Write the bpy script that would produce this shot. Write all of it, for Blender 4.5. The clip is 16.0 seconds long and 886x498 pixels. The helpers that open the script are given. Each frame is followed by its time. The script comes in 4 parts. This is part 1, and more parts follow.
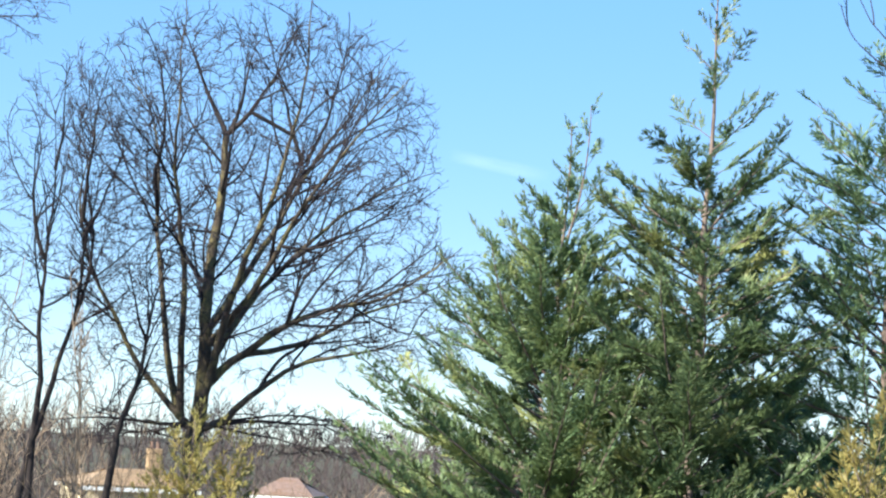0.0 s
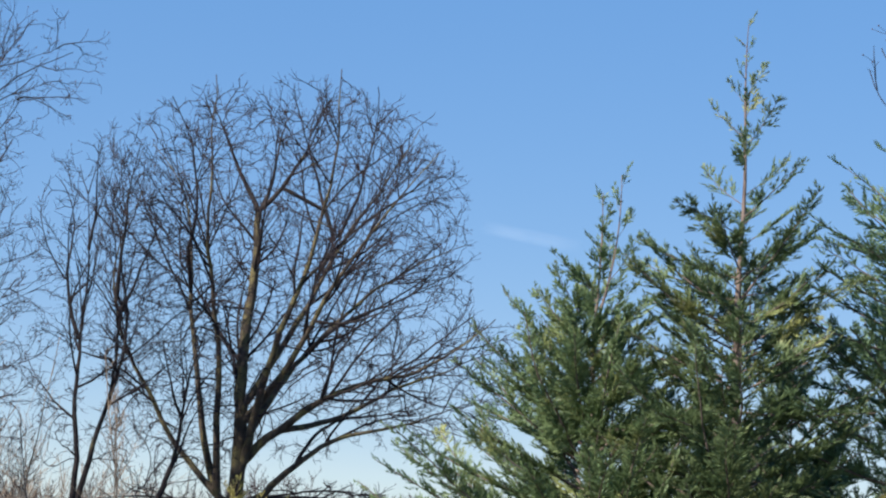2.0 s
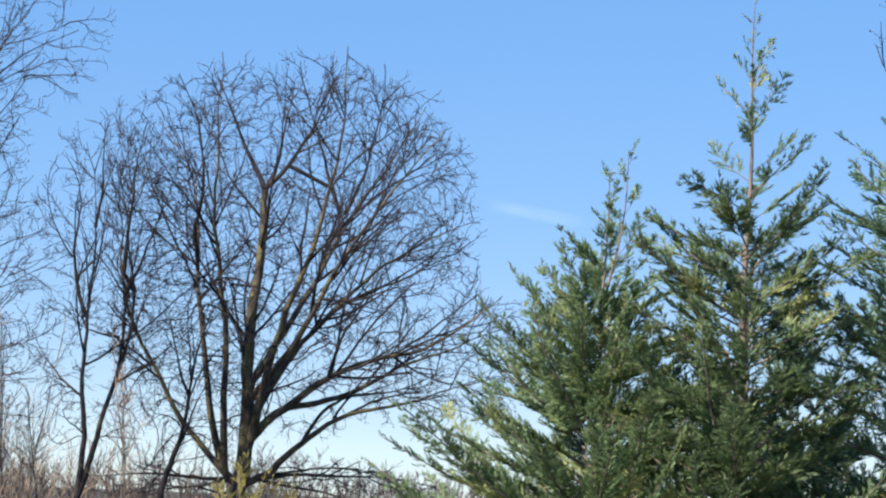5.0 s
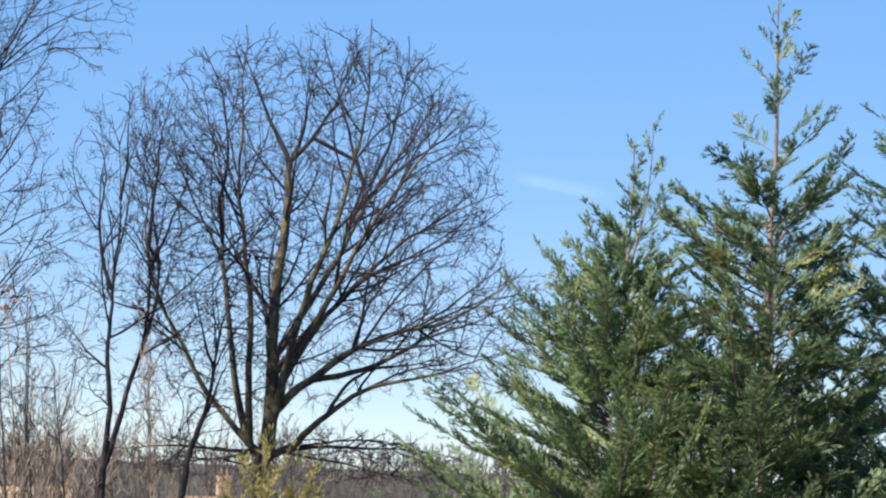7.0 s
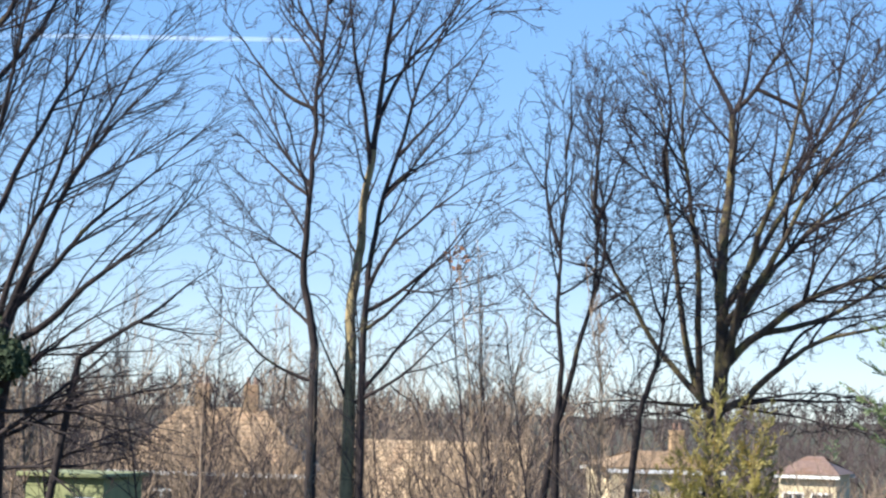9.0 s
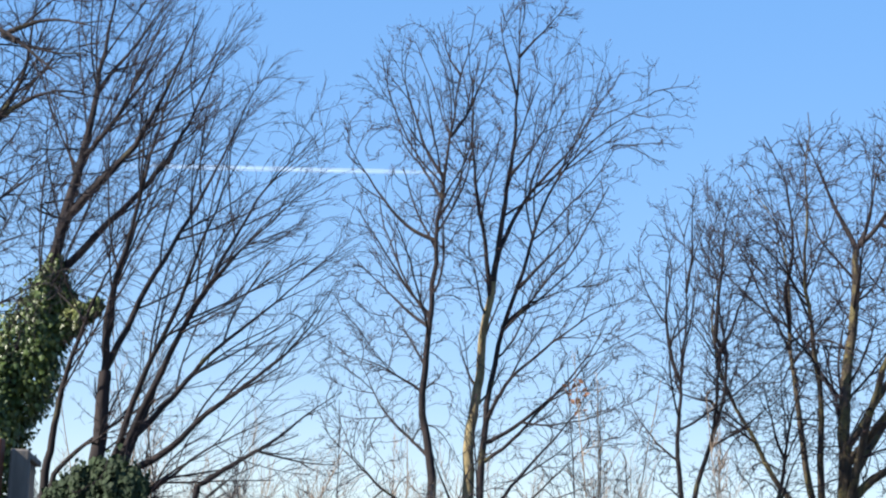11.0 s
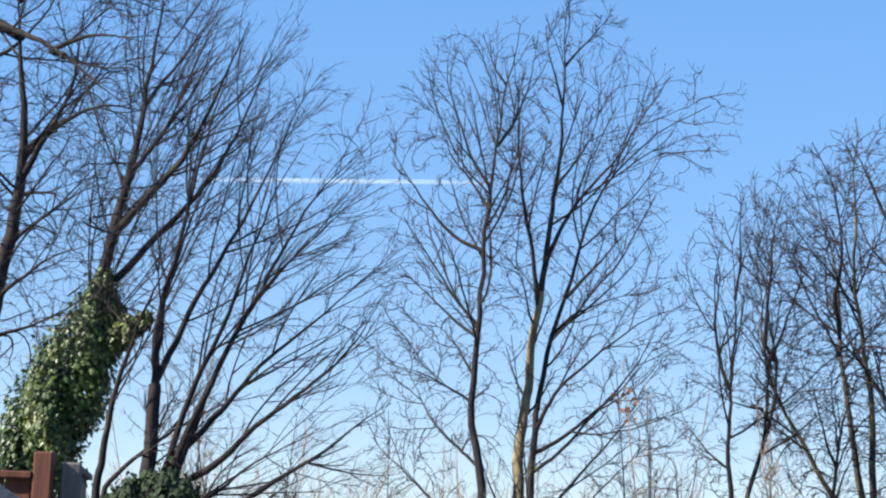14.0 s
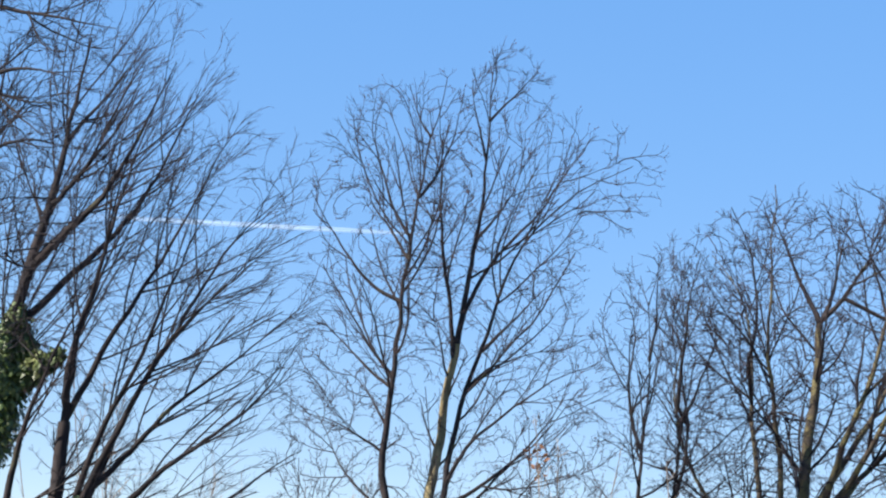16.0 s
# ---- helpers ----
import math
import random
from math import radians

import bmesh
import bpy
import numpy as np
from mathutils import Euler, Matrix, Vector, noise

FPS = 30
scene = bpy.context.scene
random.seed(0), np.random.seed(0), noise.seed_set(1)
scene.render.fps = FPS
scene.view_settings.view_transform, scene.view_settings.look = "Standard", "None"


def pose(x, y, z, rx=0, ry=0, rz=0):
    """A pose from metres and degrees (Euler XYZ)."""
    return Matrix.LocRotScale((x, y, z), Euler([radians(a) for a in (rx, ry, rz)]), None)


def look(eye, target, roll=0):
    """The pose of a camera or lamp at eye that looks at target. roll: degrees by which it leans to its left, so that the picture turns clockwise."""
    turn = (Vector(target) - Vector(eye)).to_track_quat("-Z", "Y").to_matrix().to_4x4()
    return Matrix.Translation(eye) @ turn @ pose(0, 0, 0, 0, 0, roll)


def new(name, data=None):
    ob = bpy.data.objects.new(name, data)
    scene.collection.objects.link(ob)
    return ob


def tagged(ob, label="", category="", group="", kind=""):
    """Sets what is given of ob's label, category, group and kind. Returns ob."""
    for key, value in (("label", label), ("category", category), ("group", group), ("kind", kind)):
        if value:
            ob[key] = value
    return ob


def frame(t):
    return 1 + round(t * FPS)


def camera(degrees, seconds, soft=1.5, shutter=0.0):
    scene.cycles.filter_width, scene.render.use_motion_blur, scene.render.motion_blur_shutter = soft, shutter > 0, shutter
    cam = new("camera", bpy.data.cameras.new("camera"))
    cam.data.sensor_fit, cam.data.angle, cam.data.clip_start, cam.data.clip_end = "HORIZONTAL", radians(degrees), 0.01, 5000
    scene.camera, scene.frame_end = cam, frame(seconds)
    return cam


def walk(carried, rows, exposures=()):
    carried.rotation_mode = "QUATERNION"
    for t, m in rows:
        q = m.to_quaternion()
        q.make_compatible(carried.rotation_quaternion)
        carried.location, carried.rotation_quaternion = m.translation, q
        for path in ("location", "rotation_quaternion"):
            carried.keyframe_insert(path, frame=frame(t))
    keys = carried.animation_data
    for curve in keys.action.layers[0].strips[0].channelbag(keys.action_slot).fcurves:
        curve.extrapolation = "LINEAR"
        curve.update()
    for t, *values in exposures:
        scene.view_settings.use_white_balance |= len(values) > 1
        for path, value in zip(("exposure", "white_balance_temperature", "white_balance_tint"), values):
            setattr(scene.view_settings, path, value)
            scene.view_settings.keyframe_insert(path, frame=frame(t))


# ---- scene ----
cam = camera(25.0, 16.0, soft=2.2, shutter=0.15)
EYE = 1.6
# seconds, yaw, pitch, lean to the left: a hand-held zoom lens that turns on the spot
ROWS = [
    (0.0, -1.884, 6.042, 3.033),
    (0.5, -1.694, 7.379, 2.375),
    (1.0, -1.407, 7.937, 2.239),
    (1.5, -1.002, 8.041, 2.106),
    (2.0, -0.844, 8.073, 2.059),
    (2.5, -0.951, 7.669, 2.155),
    (3.0, -0.872, 7.382, 2.202),
    (3.5, -0.667, 7.466, 2.082),
    (6.0, -0.659, 7.214, 1.891),
    (6.5, -0.255, 6.864, 2.000),
    (7.0, -0.000, 6.597, 2.000),
    (7.5, 0.492, 6.367, 1.562),
    (8.0, 2.213, 6.053, 1.240),
    (8.5, 7.586, 5.527, 1.035),
    (9.0, 12.760, 4.911, 1.576),
    (9.5, 14.775, 5.456, 2.410),
    (10.0, 15.924, 7.343, 2.751),
    (10.2, 16.142, 7.820, 2.795),
    (12.5, 16.641, 8.971, 1.974),
    (13.0, 17.066, 9.044, 1.867),
    (13.5, 17.356, 8.732, 2.018),
    (14.0, 17.728, 8.803, 2.187),
    (14.5, 17.950, 8.924, 2.571),
    (15.0, 17.488, 9.000, 2.915),
    (15.5, 16.792, 9.557, 3.174),
    (16.0, 15.454, 10.381, 4.228),
]
walk(cam, [(t, pose(0, 0, EYE, 0, 0, yaw) @ pose(0, 0, 0, 90 + pitch) @ pose(0, 0, 0, 0, 0, lean)) for t, yaw, pitch, lean in ROWS],
     [(t, 0.93 + stops, 5900, 10 if t > 0.3 else 4) for t, stops in ((0.0, 0.55), (0.25, 0.35), (0.5, -0.1), (1.0, -0.2), (2.0, -0.18), (3.0, 0.06), (6.0, 0.12), (8.0, 0.2), (8.5, 0.25), (9.5, 0.32), (10.0, 0.3), (12.5, 0.16), (16.0, 0.18))])

# ---- light ----
SUN_AZ, SUN_EL = -128.0, 35.0
world = bpy.data.worlds.new("world")
scene.world = world
world.use_nodes = True
wn = world.node_tree.nodes
sky = wn.new("ShaderNodeTexSky")
sky.sky_type = "NISHITA"
sky.sun_disc = False
sky.sun_elevation, sky.sun_rotation = radians(SUN_EL), radians(SUN_AZ)
sky.altitude, sky.air_density, sky.dust_density, sky.ozone_density = 1500, 0.85, 0.0, 2.5
wn["Background"].inputs[1].default_value = 0.284
clear = wn.new("ShaderNodeHueSaturation")
clear.inputs["Saturation"].default_value = 3.0
clear.inputs["Hue"].default_value = 0.511
even = wn.new("ShaderNodeGamma")
even.inputs["Gamma"].default_value = 0.24
world.node_tree.links.new(sky.outputs[0], even.inputs["Color"])
world.node_tree.links.new(even.outputs[0], clear.inputs["Color"])
world.node_tree.links.new(clear.outputs[0], wn["Background"].inputs[0])
sun_data = bpy.data.lights.new("sun", "SUN")
sun_data.energy, sun_data.angle, sun_data.color = 5.0, radians(0.5), (1.0, 0.88, 0.70)
sun = new("sun", sun_data)
sun_way = Vector((math.sin(radians(SUN_AZ)) * math.cos(radians(SUN_EL)), math.cos(radians(SUN_AZ)) * math.cos(radians(SUN_EL)), math.sin(radians(SUN_EL))))
sun.matrix_world = look(sun_way * 60, (0, 0, 0))


# ---- materials ----
def material(name, dark, light, scale=6.0, rough=0.85, bump=0.4, extra=None, extra_scale=1.5, extra_from=0.55, island=0.0, metal=0.0, through_light=0.0, stretch=1.0):
    """Two colours mixed by fine and coarse noise, with relief; a third colour in patches; a change from piece to piece."""
    m = bpy.data.materials.new(name)
    m.use_nodes = True
    nt = m.node_tree
    n, l = nt.nodes, nt.links
    b = n["Principled BSDF"]
    co = n.new("ShaderNodeTexCoord")
    mp = n.new("ShaderNodeMapping")
    mp.inputs["Scale"].default_value = (1, 1, 1 / stretch)
    l.new(co.outputs["Object"], mp.inputs[0])
    fine = n.new("ShaderNodeTexNoise")
    fine.inputs["Scale"].default_value, fine.inputs["Detail"].default_value = scale, 6
    l.new(mp.outputs[0], fine.inputs["Vector"])
    ramp = n.new("ShaderNodeValToRGB")
    ramp.color_ramp.elements[0].position, ramp.color_ramp.elements[1].position = 0.3, 0.7
    ramp.color_ramp.elements[0].color, ramp.color_ramp.elements[1].color = (*dark, 1), (*light, 1)
    l.new(fine.outputs["Fac"], ramp.inputs[0])
    out = ramp.outputs[0]
    if extra:
        coarse = n.new("ShaderNodeTexNoise")
        coarse.inputs["Scale"].default_value, coarse.inputs["Detail"].default_value = extra_scale, 5
        l.new(co.outputs["Object"], coarse.inputs["Vector"])
        step = n.new("ShaderNodeMapRange")
        step.inputs[1].default_value, step.inputs[2].default_value = extra_from, extra_from + 0.12
        l.new(coarse.outputs["Fac"], step.inputs[0])
        mix = n.new("ShaderNodeMix")
        mix.data_type = "RGBA"
        l.new(step.outputs[0], mix.inputs["Factor"])
        l.new(out, mix.inputs["A"])
        mix.inputs["B"].default_value = (*extra, 1)
        out = mix.outputs["Result"]
    if island:
        geo, info = n.new("ShaderNodeNewGeometry"), n.new("ShaderNodeObjectInfo")
        both = n.new("ShaderNodeMath")
        both.operation = "ADD"
        l.new(geo.outputs["Random Per Island"], both.inputs[0])
        l.new(info.outputs["Random"], both.inputs[1])
        wide = n.new("ShaderNodeMapRange")
        wide.inputs[1].default_value, wide.inputs[2].default_value = 0.0, 2.0
        wide.inputs[3].default_value, wide.inputs[4].default_value = 1 - island, 1 + island
        l.new(both.outputs[0], wide.inputs[0])
        hsv = n.new("ShaderNodeHueSaturation")
        l.new(wide.outputs[0], hsv.inputs["Value"])
        l.new(out, hsv.inputs["Color"])
        out = hsv.outputs[0]
    l.new(out, b.inputs["Base Color"])
    b.inputs["Roughness"].default_value, b.inputs["Metallic"].default_value = rough, metal
    if bump:
        bp = n.new("ShaderNodeBump")
        bp.inputs["Strength"].default_value, bp.inputs["Distance"].default_value = bump, 0.02
        l.new(fine.outputs["Fac"], bp.inputs["Height"])
        l.new(bp.outputs[0], b.inputs["Normal"])
    if through_light:
        tr, ms = n.new("ShaderNodeBsdfTranslucent"), n.new("ShaderNodeMixShader")
        l.new(out, tr.inputs[0])
        ms.inputs[0].default_value = through_light
        l.new(b.outputs[0], ms.inputs[1])
        l.new(tr.outputs[0], ms.inputs[2])
        l.new(ms.outputs[0], n["Material Output"].inputs[0])
    return m


BARK = material("bark", (0.034, 0.026, 0.02), (0.11, 0.085, 0.06), 9, 0.9, 0.8, (0.16, 0.135, 0.06), 2.2, 0.5, stretch=3)
BARK_DARK = material("dark_bark", (0.012, 0.009, 0.010), (0.034, 0.024, 0.024), 10, 0.9, 0.8, (0.10, 0.09, 0.04), 1.6, 0.64, stretch=3)
BARK_PALE = material("pale_bark", (0.13, 0.10, 0.055), (0.36, 0.29, 0.15), 8, 0.9, 0.8, (0.05, 0.04, 0.03), 1.8, 0.55, stretch=3)
TWIG = material("twig_bark", (0.010, 0.007, 0.010), (0.030, 0.018, 0.022), 4, 0.8, 0.0, island=0.4)
TWIG_TAN = material("tan_twig", (0.10, 0.072, 0.054), (0.36, 0.27, 0.19), 3, 0.85, 0.0, island=0.75)
TWIG_FAR = material("far_twig", (0.03, 0.024, 0.026), (0.085, 0.064, 0.06), 0.5, 0.9, 0.0, island=0.35)
BUD = material("bud", (0.05, 0.022, 0.022), (0.11, 0.05, 0.045), 5, 0.8, 0.0, island=0.4)
CEDAR_BARK = material("cedar_bark", (0.09, 0.066, 0.058), (0.23, 0.175, 0.15), 12, 0.9, 0.6, stretch=4)
CEDAR = material("cypress_leaf", (0.11, 0.18, 0.08), (0.29, 0.37, 0.17), 1.6, 0.5, 0.0, (0.42, 0.44, 0.17), 1.1, 0.56, island=0.6, through_light=0.4)
CEDAR_DARK = material("dark_cypress_leaf", (0.10, 0.18, 0.09), (0.26, 0.35, 0.17), 1.6, 0.5, 0.0, (0.36, 0.40, 0.17), 1.3, 0.6, island=0.6, through_light=0.4)
CEDAR_GOLD = material("golden_cypress_leaf", (0.20, 0.19, 0.055), (0.42, 0.36, 0.12), 1.6, 0.55, 0.0, (0.46, 0.36, 0.12), 1.5, 0.52, island=0.5, through_light=0.35)
IVY = material("ivy_leaf", (0.04, 0.07, 0.018), (0.11, 0.145, 0.04), 3, 0.42, 0.0, (0.2, 0.22, 0.08), 2.0, 0.6, island=0.5, through_light=0.15)
# the ivy's greens again, darkened: the low clump's shade is in the colour
IVY_SHADED = material("shaded_ivy_leaf", (0.015, 0.03, 0.012), (0.03, 0.05, 0.018), 3, 0.8, 0.0, island=0.5, through_light=0.1)
DEAD_LEAF = material("dead_leaf", (0.25, 0.11, 0.05), (0.42, 0.2, 0.1), 9, 0.8, 0.0, island=0.3, through_light=0.3)
GRASS = material("grass", (0.04, 0.036, 0.022), (0.09, 0.078, 0.05), 0.6, 0.95, 0.5, (0.06, 0.065, 0.025), 0.15, 0.5)
BRICK = material("tan_brick", (0.22, 0.15, 0.085), (0.38, 0.27, 0.16), 5, 0.9, 0.4, (0.24, 0.15, 0.1), 0.7, 0.55)
RENDERED = material("cream_render", (0.48, 0.40, 0.26), (0.62, 0.53, 0.36), 3, 0.9, 0.2, (0.40, 0.33, 0.22), 0.6, 0.58)
SAND_TILE = material("sandy_tile_roof", (0.40, 0.28, 0.165), (0.56, 0.41, 0.25), 4, 0.85, 0.4, (0.3, 0.2, 0.12), 0.8, 0.55, island=0.25)
TILE = material("clay_tile_roof", (0.16, 0.105, 0.085), (0.26, 0.175, 0.14), 4, 0.85, 0.4, (0.20, 0.12, 0.08), 0.8, 0.55, island=0.25)
TAN_TILE = material("tan_tile_roof", (0.2, 0.135, 0.08), (0.36, 0.255, 0.155), 4, 0.85, 0.4, (0.3, 0.2, 0.12), 0.8, 0.55, island=0.25)
WHITE = material("white_paint", (0.7, 0.7, 0.68), (0.82, 0.82, 0.8), 4, 0.5, 0.1)
GREEN_PAINT = material("pale_green_paint", (0.21, 0.235, 0.11), (0.30, 0.325, 0.16), 3, 0.7, 0.2)
PANE = material("window_glass", (0.02, 0.025, 0.03), (0.04, 0.045, 0.05), 1, 0.08, 0.0)
FENCE_RED = material("stained_fence_wood", (0.07, 0.02, 0.01), (0.14, 0.042, 0.02), 14, 0.75, 0.5, (0.09, 0.02, 0.01), 3, 0.58, island=0.2, stretch=6)
FENCE_GREY = material("weathered_fence_wood", (0.07, 0.062, 0.055), (0.17, 0.15, 0.135), 14, 0.85, 0.5, (0.12, 0.11, 0.09), 3, 0.58, island=0.2, stretch=6)
FELT = material("roof_felt", (0.03, 0.032, 0.035), (0.07, 0.07, 0.075), 30, 0.95, 0.4)


# ---- mesh helpers ----
def mesh_object(name, verts, faces, mat, parent=None, label="", smooth=True):
    """One mesh from arrays of corners and of faces with equally many corners each."""
    me = bpy.data.meshes.new(name)
    verts, faces = np.asarray(verts, dtype=np.float32), np.asarray(faces, dtype=np.int32)
    nf, k = faces.shape
    me.vertices.add(len(verts))
    me.vertices.foreach_set("co", verts.ravel())
    me.loops.add(nf * k)
    me.loops.foreach_set("vertex_index", faces.ravel())
    me.polygons.add(nf)
    me.polygons.foreach_set("loop_start", np.arange(0, nf * k, k, dtype=np.int32))
    me.polygons.foreach_set("use_smooth", np.full(nf, smooth))
    me.update(calc_edges=True)
    me.validate()
    me.materials.append(mat)
    ob = new(name, me)
    ob.parent = parent
    if label:
        ob["label"] = label
    return ob


def part(name, bm, mat, parent, label=""):
    me = bpy.data.meshes.new(name)
    bm.to_mesh(me)
    bm.free()
    me.materials.append(mat)
    ob = new(name, me)
    ob.parent = parent
    if label:
        ob["label"] = label
    return ob


def box(bm, x0, x1, y0, y1, z0, z1, bevel=0.0):
    r = bmesh.ops.create_cube(bm, size=1, matrix=Matrix.Translation(((x0 + x1) / 2, (y0 + y1) / 2, (z0 + z1) / 2)) @ Matrix.Diagonal((x1 - x0, y1 - y0, z1 - z0, 1)))
    if bevel:
        edges = list({e for v in r["verts"] for e in v.link_edges})
        bmesh.ops.bevel(bm, geom=edges, offset=bevel, segments=1, affect="EDGES")
    return bm


def thing(name, at, label, category, group="", kind=""):
    e = new(name)
    e.empty_display_size = 0.2
    e.location = at
    return tagged(e, label, category, group, kind)


def unit(v):
    return v / np.maximum(np.linalg.norm(v, axis=-1, keepdims=True), 1e-9)


def tubes(paths, radii, sides):
    """Corners and faces of round tapered tubes along paths (count, points, 3)."""
    n, p, _ = paths.shape
    tan = unit(np.gradient(paths, axis=1))
    ref = np.where(np.abs(tan[..., 1:2]) < 0.8, np.array([0.0, 1.0, 0.0]), np.array([1.0, 0.0, 0.0]))
    a = unit(np.cross(tan, ref))
    b = np.cross(tan, a)
    ang = np.arange(sides) * 2 * np.pi / sides
    ring = a[:, :, None, :] * np.cos(ang)[None, None, :, None] + b[:, :, None, :] * np.sin(ang)[None, None, :, None]
    verts = (paths[:, :, None, :] + ring * radii[:, :, None, None]).reshape(-1, 3)
    i = np.arange(n)[:, None, None] * p * sides
    j = np.arange(p - 1)[None, :, None] * sides
    k = np.arange(sides)[None, None, :]
    k2 = (k + 1) % sides
    faces = np.stack([i + j + k, i + j + k2, i + j + sides + k2, i + j + sides + k], -1).reshape(-1, 4)
    return verts, faces


def blades(at, way, length, normal, width):
    """Corners and faces of flat pointed leaf sprays, one bent diamond each."""
    side = unit(np.cross(way, normal)) * width[:, None]
    mid = at + way * (length * 0.45)[:, None]
    sag = unit(normal) * (width * 0.5)[:, None]
    v = np.stack([at, mid + side - sag, at + way * length[:, None], mid - side - sag], 1).reshape(-1, 3)
    return v, np.arange(len(at) * 4).reshape(-1, 4)


def grow(rng, start, way, length, radius, steps, wobble=0.12, pull=(0, 0, 0), taper=0.25):
    """Paths that wander from start along way and are drawn towards pull."""
    n = len(start)
    paths = np.empty((n, steps + 1, 3))
    paths[:, 0] = start
    d = unit(way)
    for s in range(steps):
        d = unit(d + rng.normal(0, wobble, (n, 3)) + np.asarray(pull) / steps)
        paths[:, s + 1] = paths[:, s] + d * (length / steps)[:, None]
    radii = radius[:, None] * (1 - (1 - taper) * np.linspace(0, 1, steps + 1)[None, :])
    return paths, radii


def sprout(rng, paths, radii, lengths, spacing, first, angle, size, thin=0.55, flat=None, jitter=12):
    """Starts, ways, lengths and radii of side shoots. size(s, parent length) gives the length; flat: the normal of the plane they keep to."""
    n, p, _ = paths.shape
    count = np.maximum(1, np.round(lengths * (1 - first) / spacing * rng.uniform(0.75, 1.25, n))).astype(int)
    who = np.repeat(np.arange(n), count)
    s = first + (1 - first) * rng.random(len(who))
    f = s * (p - 1)
    i = np.minimum(f.astype(int), p - 2)
    w = (f - i)[:, None]
    at = paths[who, i] * (1 - w) + paths[who, i + 1] * w
    tan = unit(paths[who, i + 1] - paths[who, i])
    if flat is None:
        q = unit(np.cross(tan, rng.normal(0, 1, (len(who), 3))))
    else:
        q = unit(np.cross(tan, flat[who] + rng.normal(0, 0.25, (len(who), 3)))) * np.where(rng.random(len(who)) < 0.5, -1, 1)[:, None]
    a = np.radians(angle + rng.normal(0, jitter, len(who)))[:, None]
    way = tan * np.cos(a) + q * np.sin(a)
    rad = (radii[who, i] * (1 - w[:, 0]) + radii[who, i + 1] * w[:, 0]) * thin
    return at, way, size(s, lengths[who]) * rng.uniform(0.6, 1.3, len(who)), rad, who


def depth_in(p, crown):
    """Under 1 inside the crown: one or more blunt ellipsoids (centre, half sizes) that reach further down than up."""
    best = np.full(len(p), 99.0)
    for centre, half in crown:
        e = (p - np.array(centre)) / np.array(half)
        e[:, 2] = np.where(e[:, 2] < 0, e[:, 2] * 0.8, e[:, 2])
        best = np.minimum(best, (np.abs(e) ** 2.4).sum(1))
    return best


def fill_crown(rng, nodes, ways, goals, step, reach, near, inertia, pull, heart, spray, crown, crook, rounds=70):
    """Branches that grow from nodes towards goals until each goal is met: places, parents and ways of all nodes."""
    pos, par, way = [nodes.astype(np.float32)], [np.full(len(nodes), -1)], [ways.astype(np.float32)]
    goals = goals.astype(np.float32)
    dist, who = np.full(len(goals), 1e9, np.float32), np.zeros(len(goals), int)
    fresh, first = pos[0], 0
    kids = np.zeros(len(nodes), int)
    for _ in range(rounds):
        for c in range(0, len(fresh), 1500):
            block = fresh[c:c + 1500]
            d = (goals ** 2).sum(1)[:, None] - 2 * goals @ block.T + (block ** 2).sum(1)[None]
            k = d.argmin(1)
            d = np.sqrt(np.maximum(d[np.arange(len(goals)), k], 0))
            closer = d < dist
            dist, who = np.where(closer, d, dist), np.where(closer, first + c + k, who)
        live = dist > near
        goals, dist, who = goals[live], dist[live], who[live]
        P, W = np.vstack(pos), np.vstack(way)
        act = dist < reach
        if not act.any():
            break
        total = np.zeros((len(P), 3), np.float32)
        np.add.at(total, who[act], unit(goals[act] - P[who[act]]))
        grows = np.nonzero((np.abs(total).sum(1) > 1e-4) & (kids < 3))[0]
        grows = grows[depth_in(P[grows].astype(float), crown) < 1.0]
        if not len(grows):
            break
        d = unit(unit(total[grows]) + inertia * W[grows] + 0.5 * spray * unit(P[grows] - heart) + 0.5 * pull + rng.normal(0, crook, (len(grows), 3))).astype(np.float32)
        kids[grows] += 1
        kids = np.r_[kids, np.zeros(len(grows), int)]
        first = len(P)
        fresh = P[grows] + d * np.float32(step)
        pos.append(fresh)
        par.append(grows)
        way.append(d)
    return np.vstack(pos), np.concatenate(par), np.vstack(way)


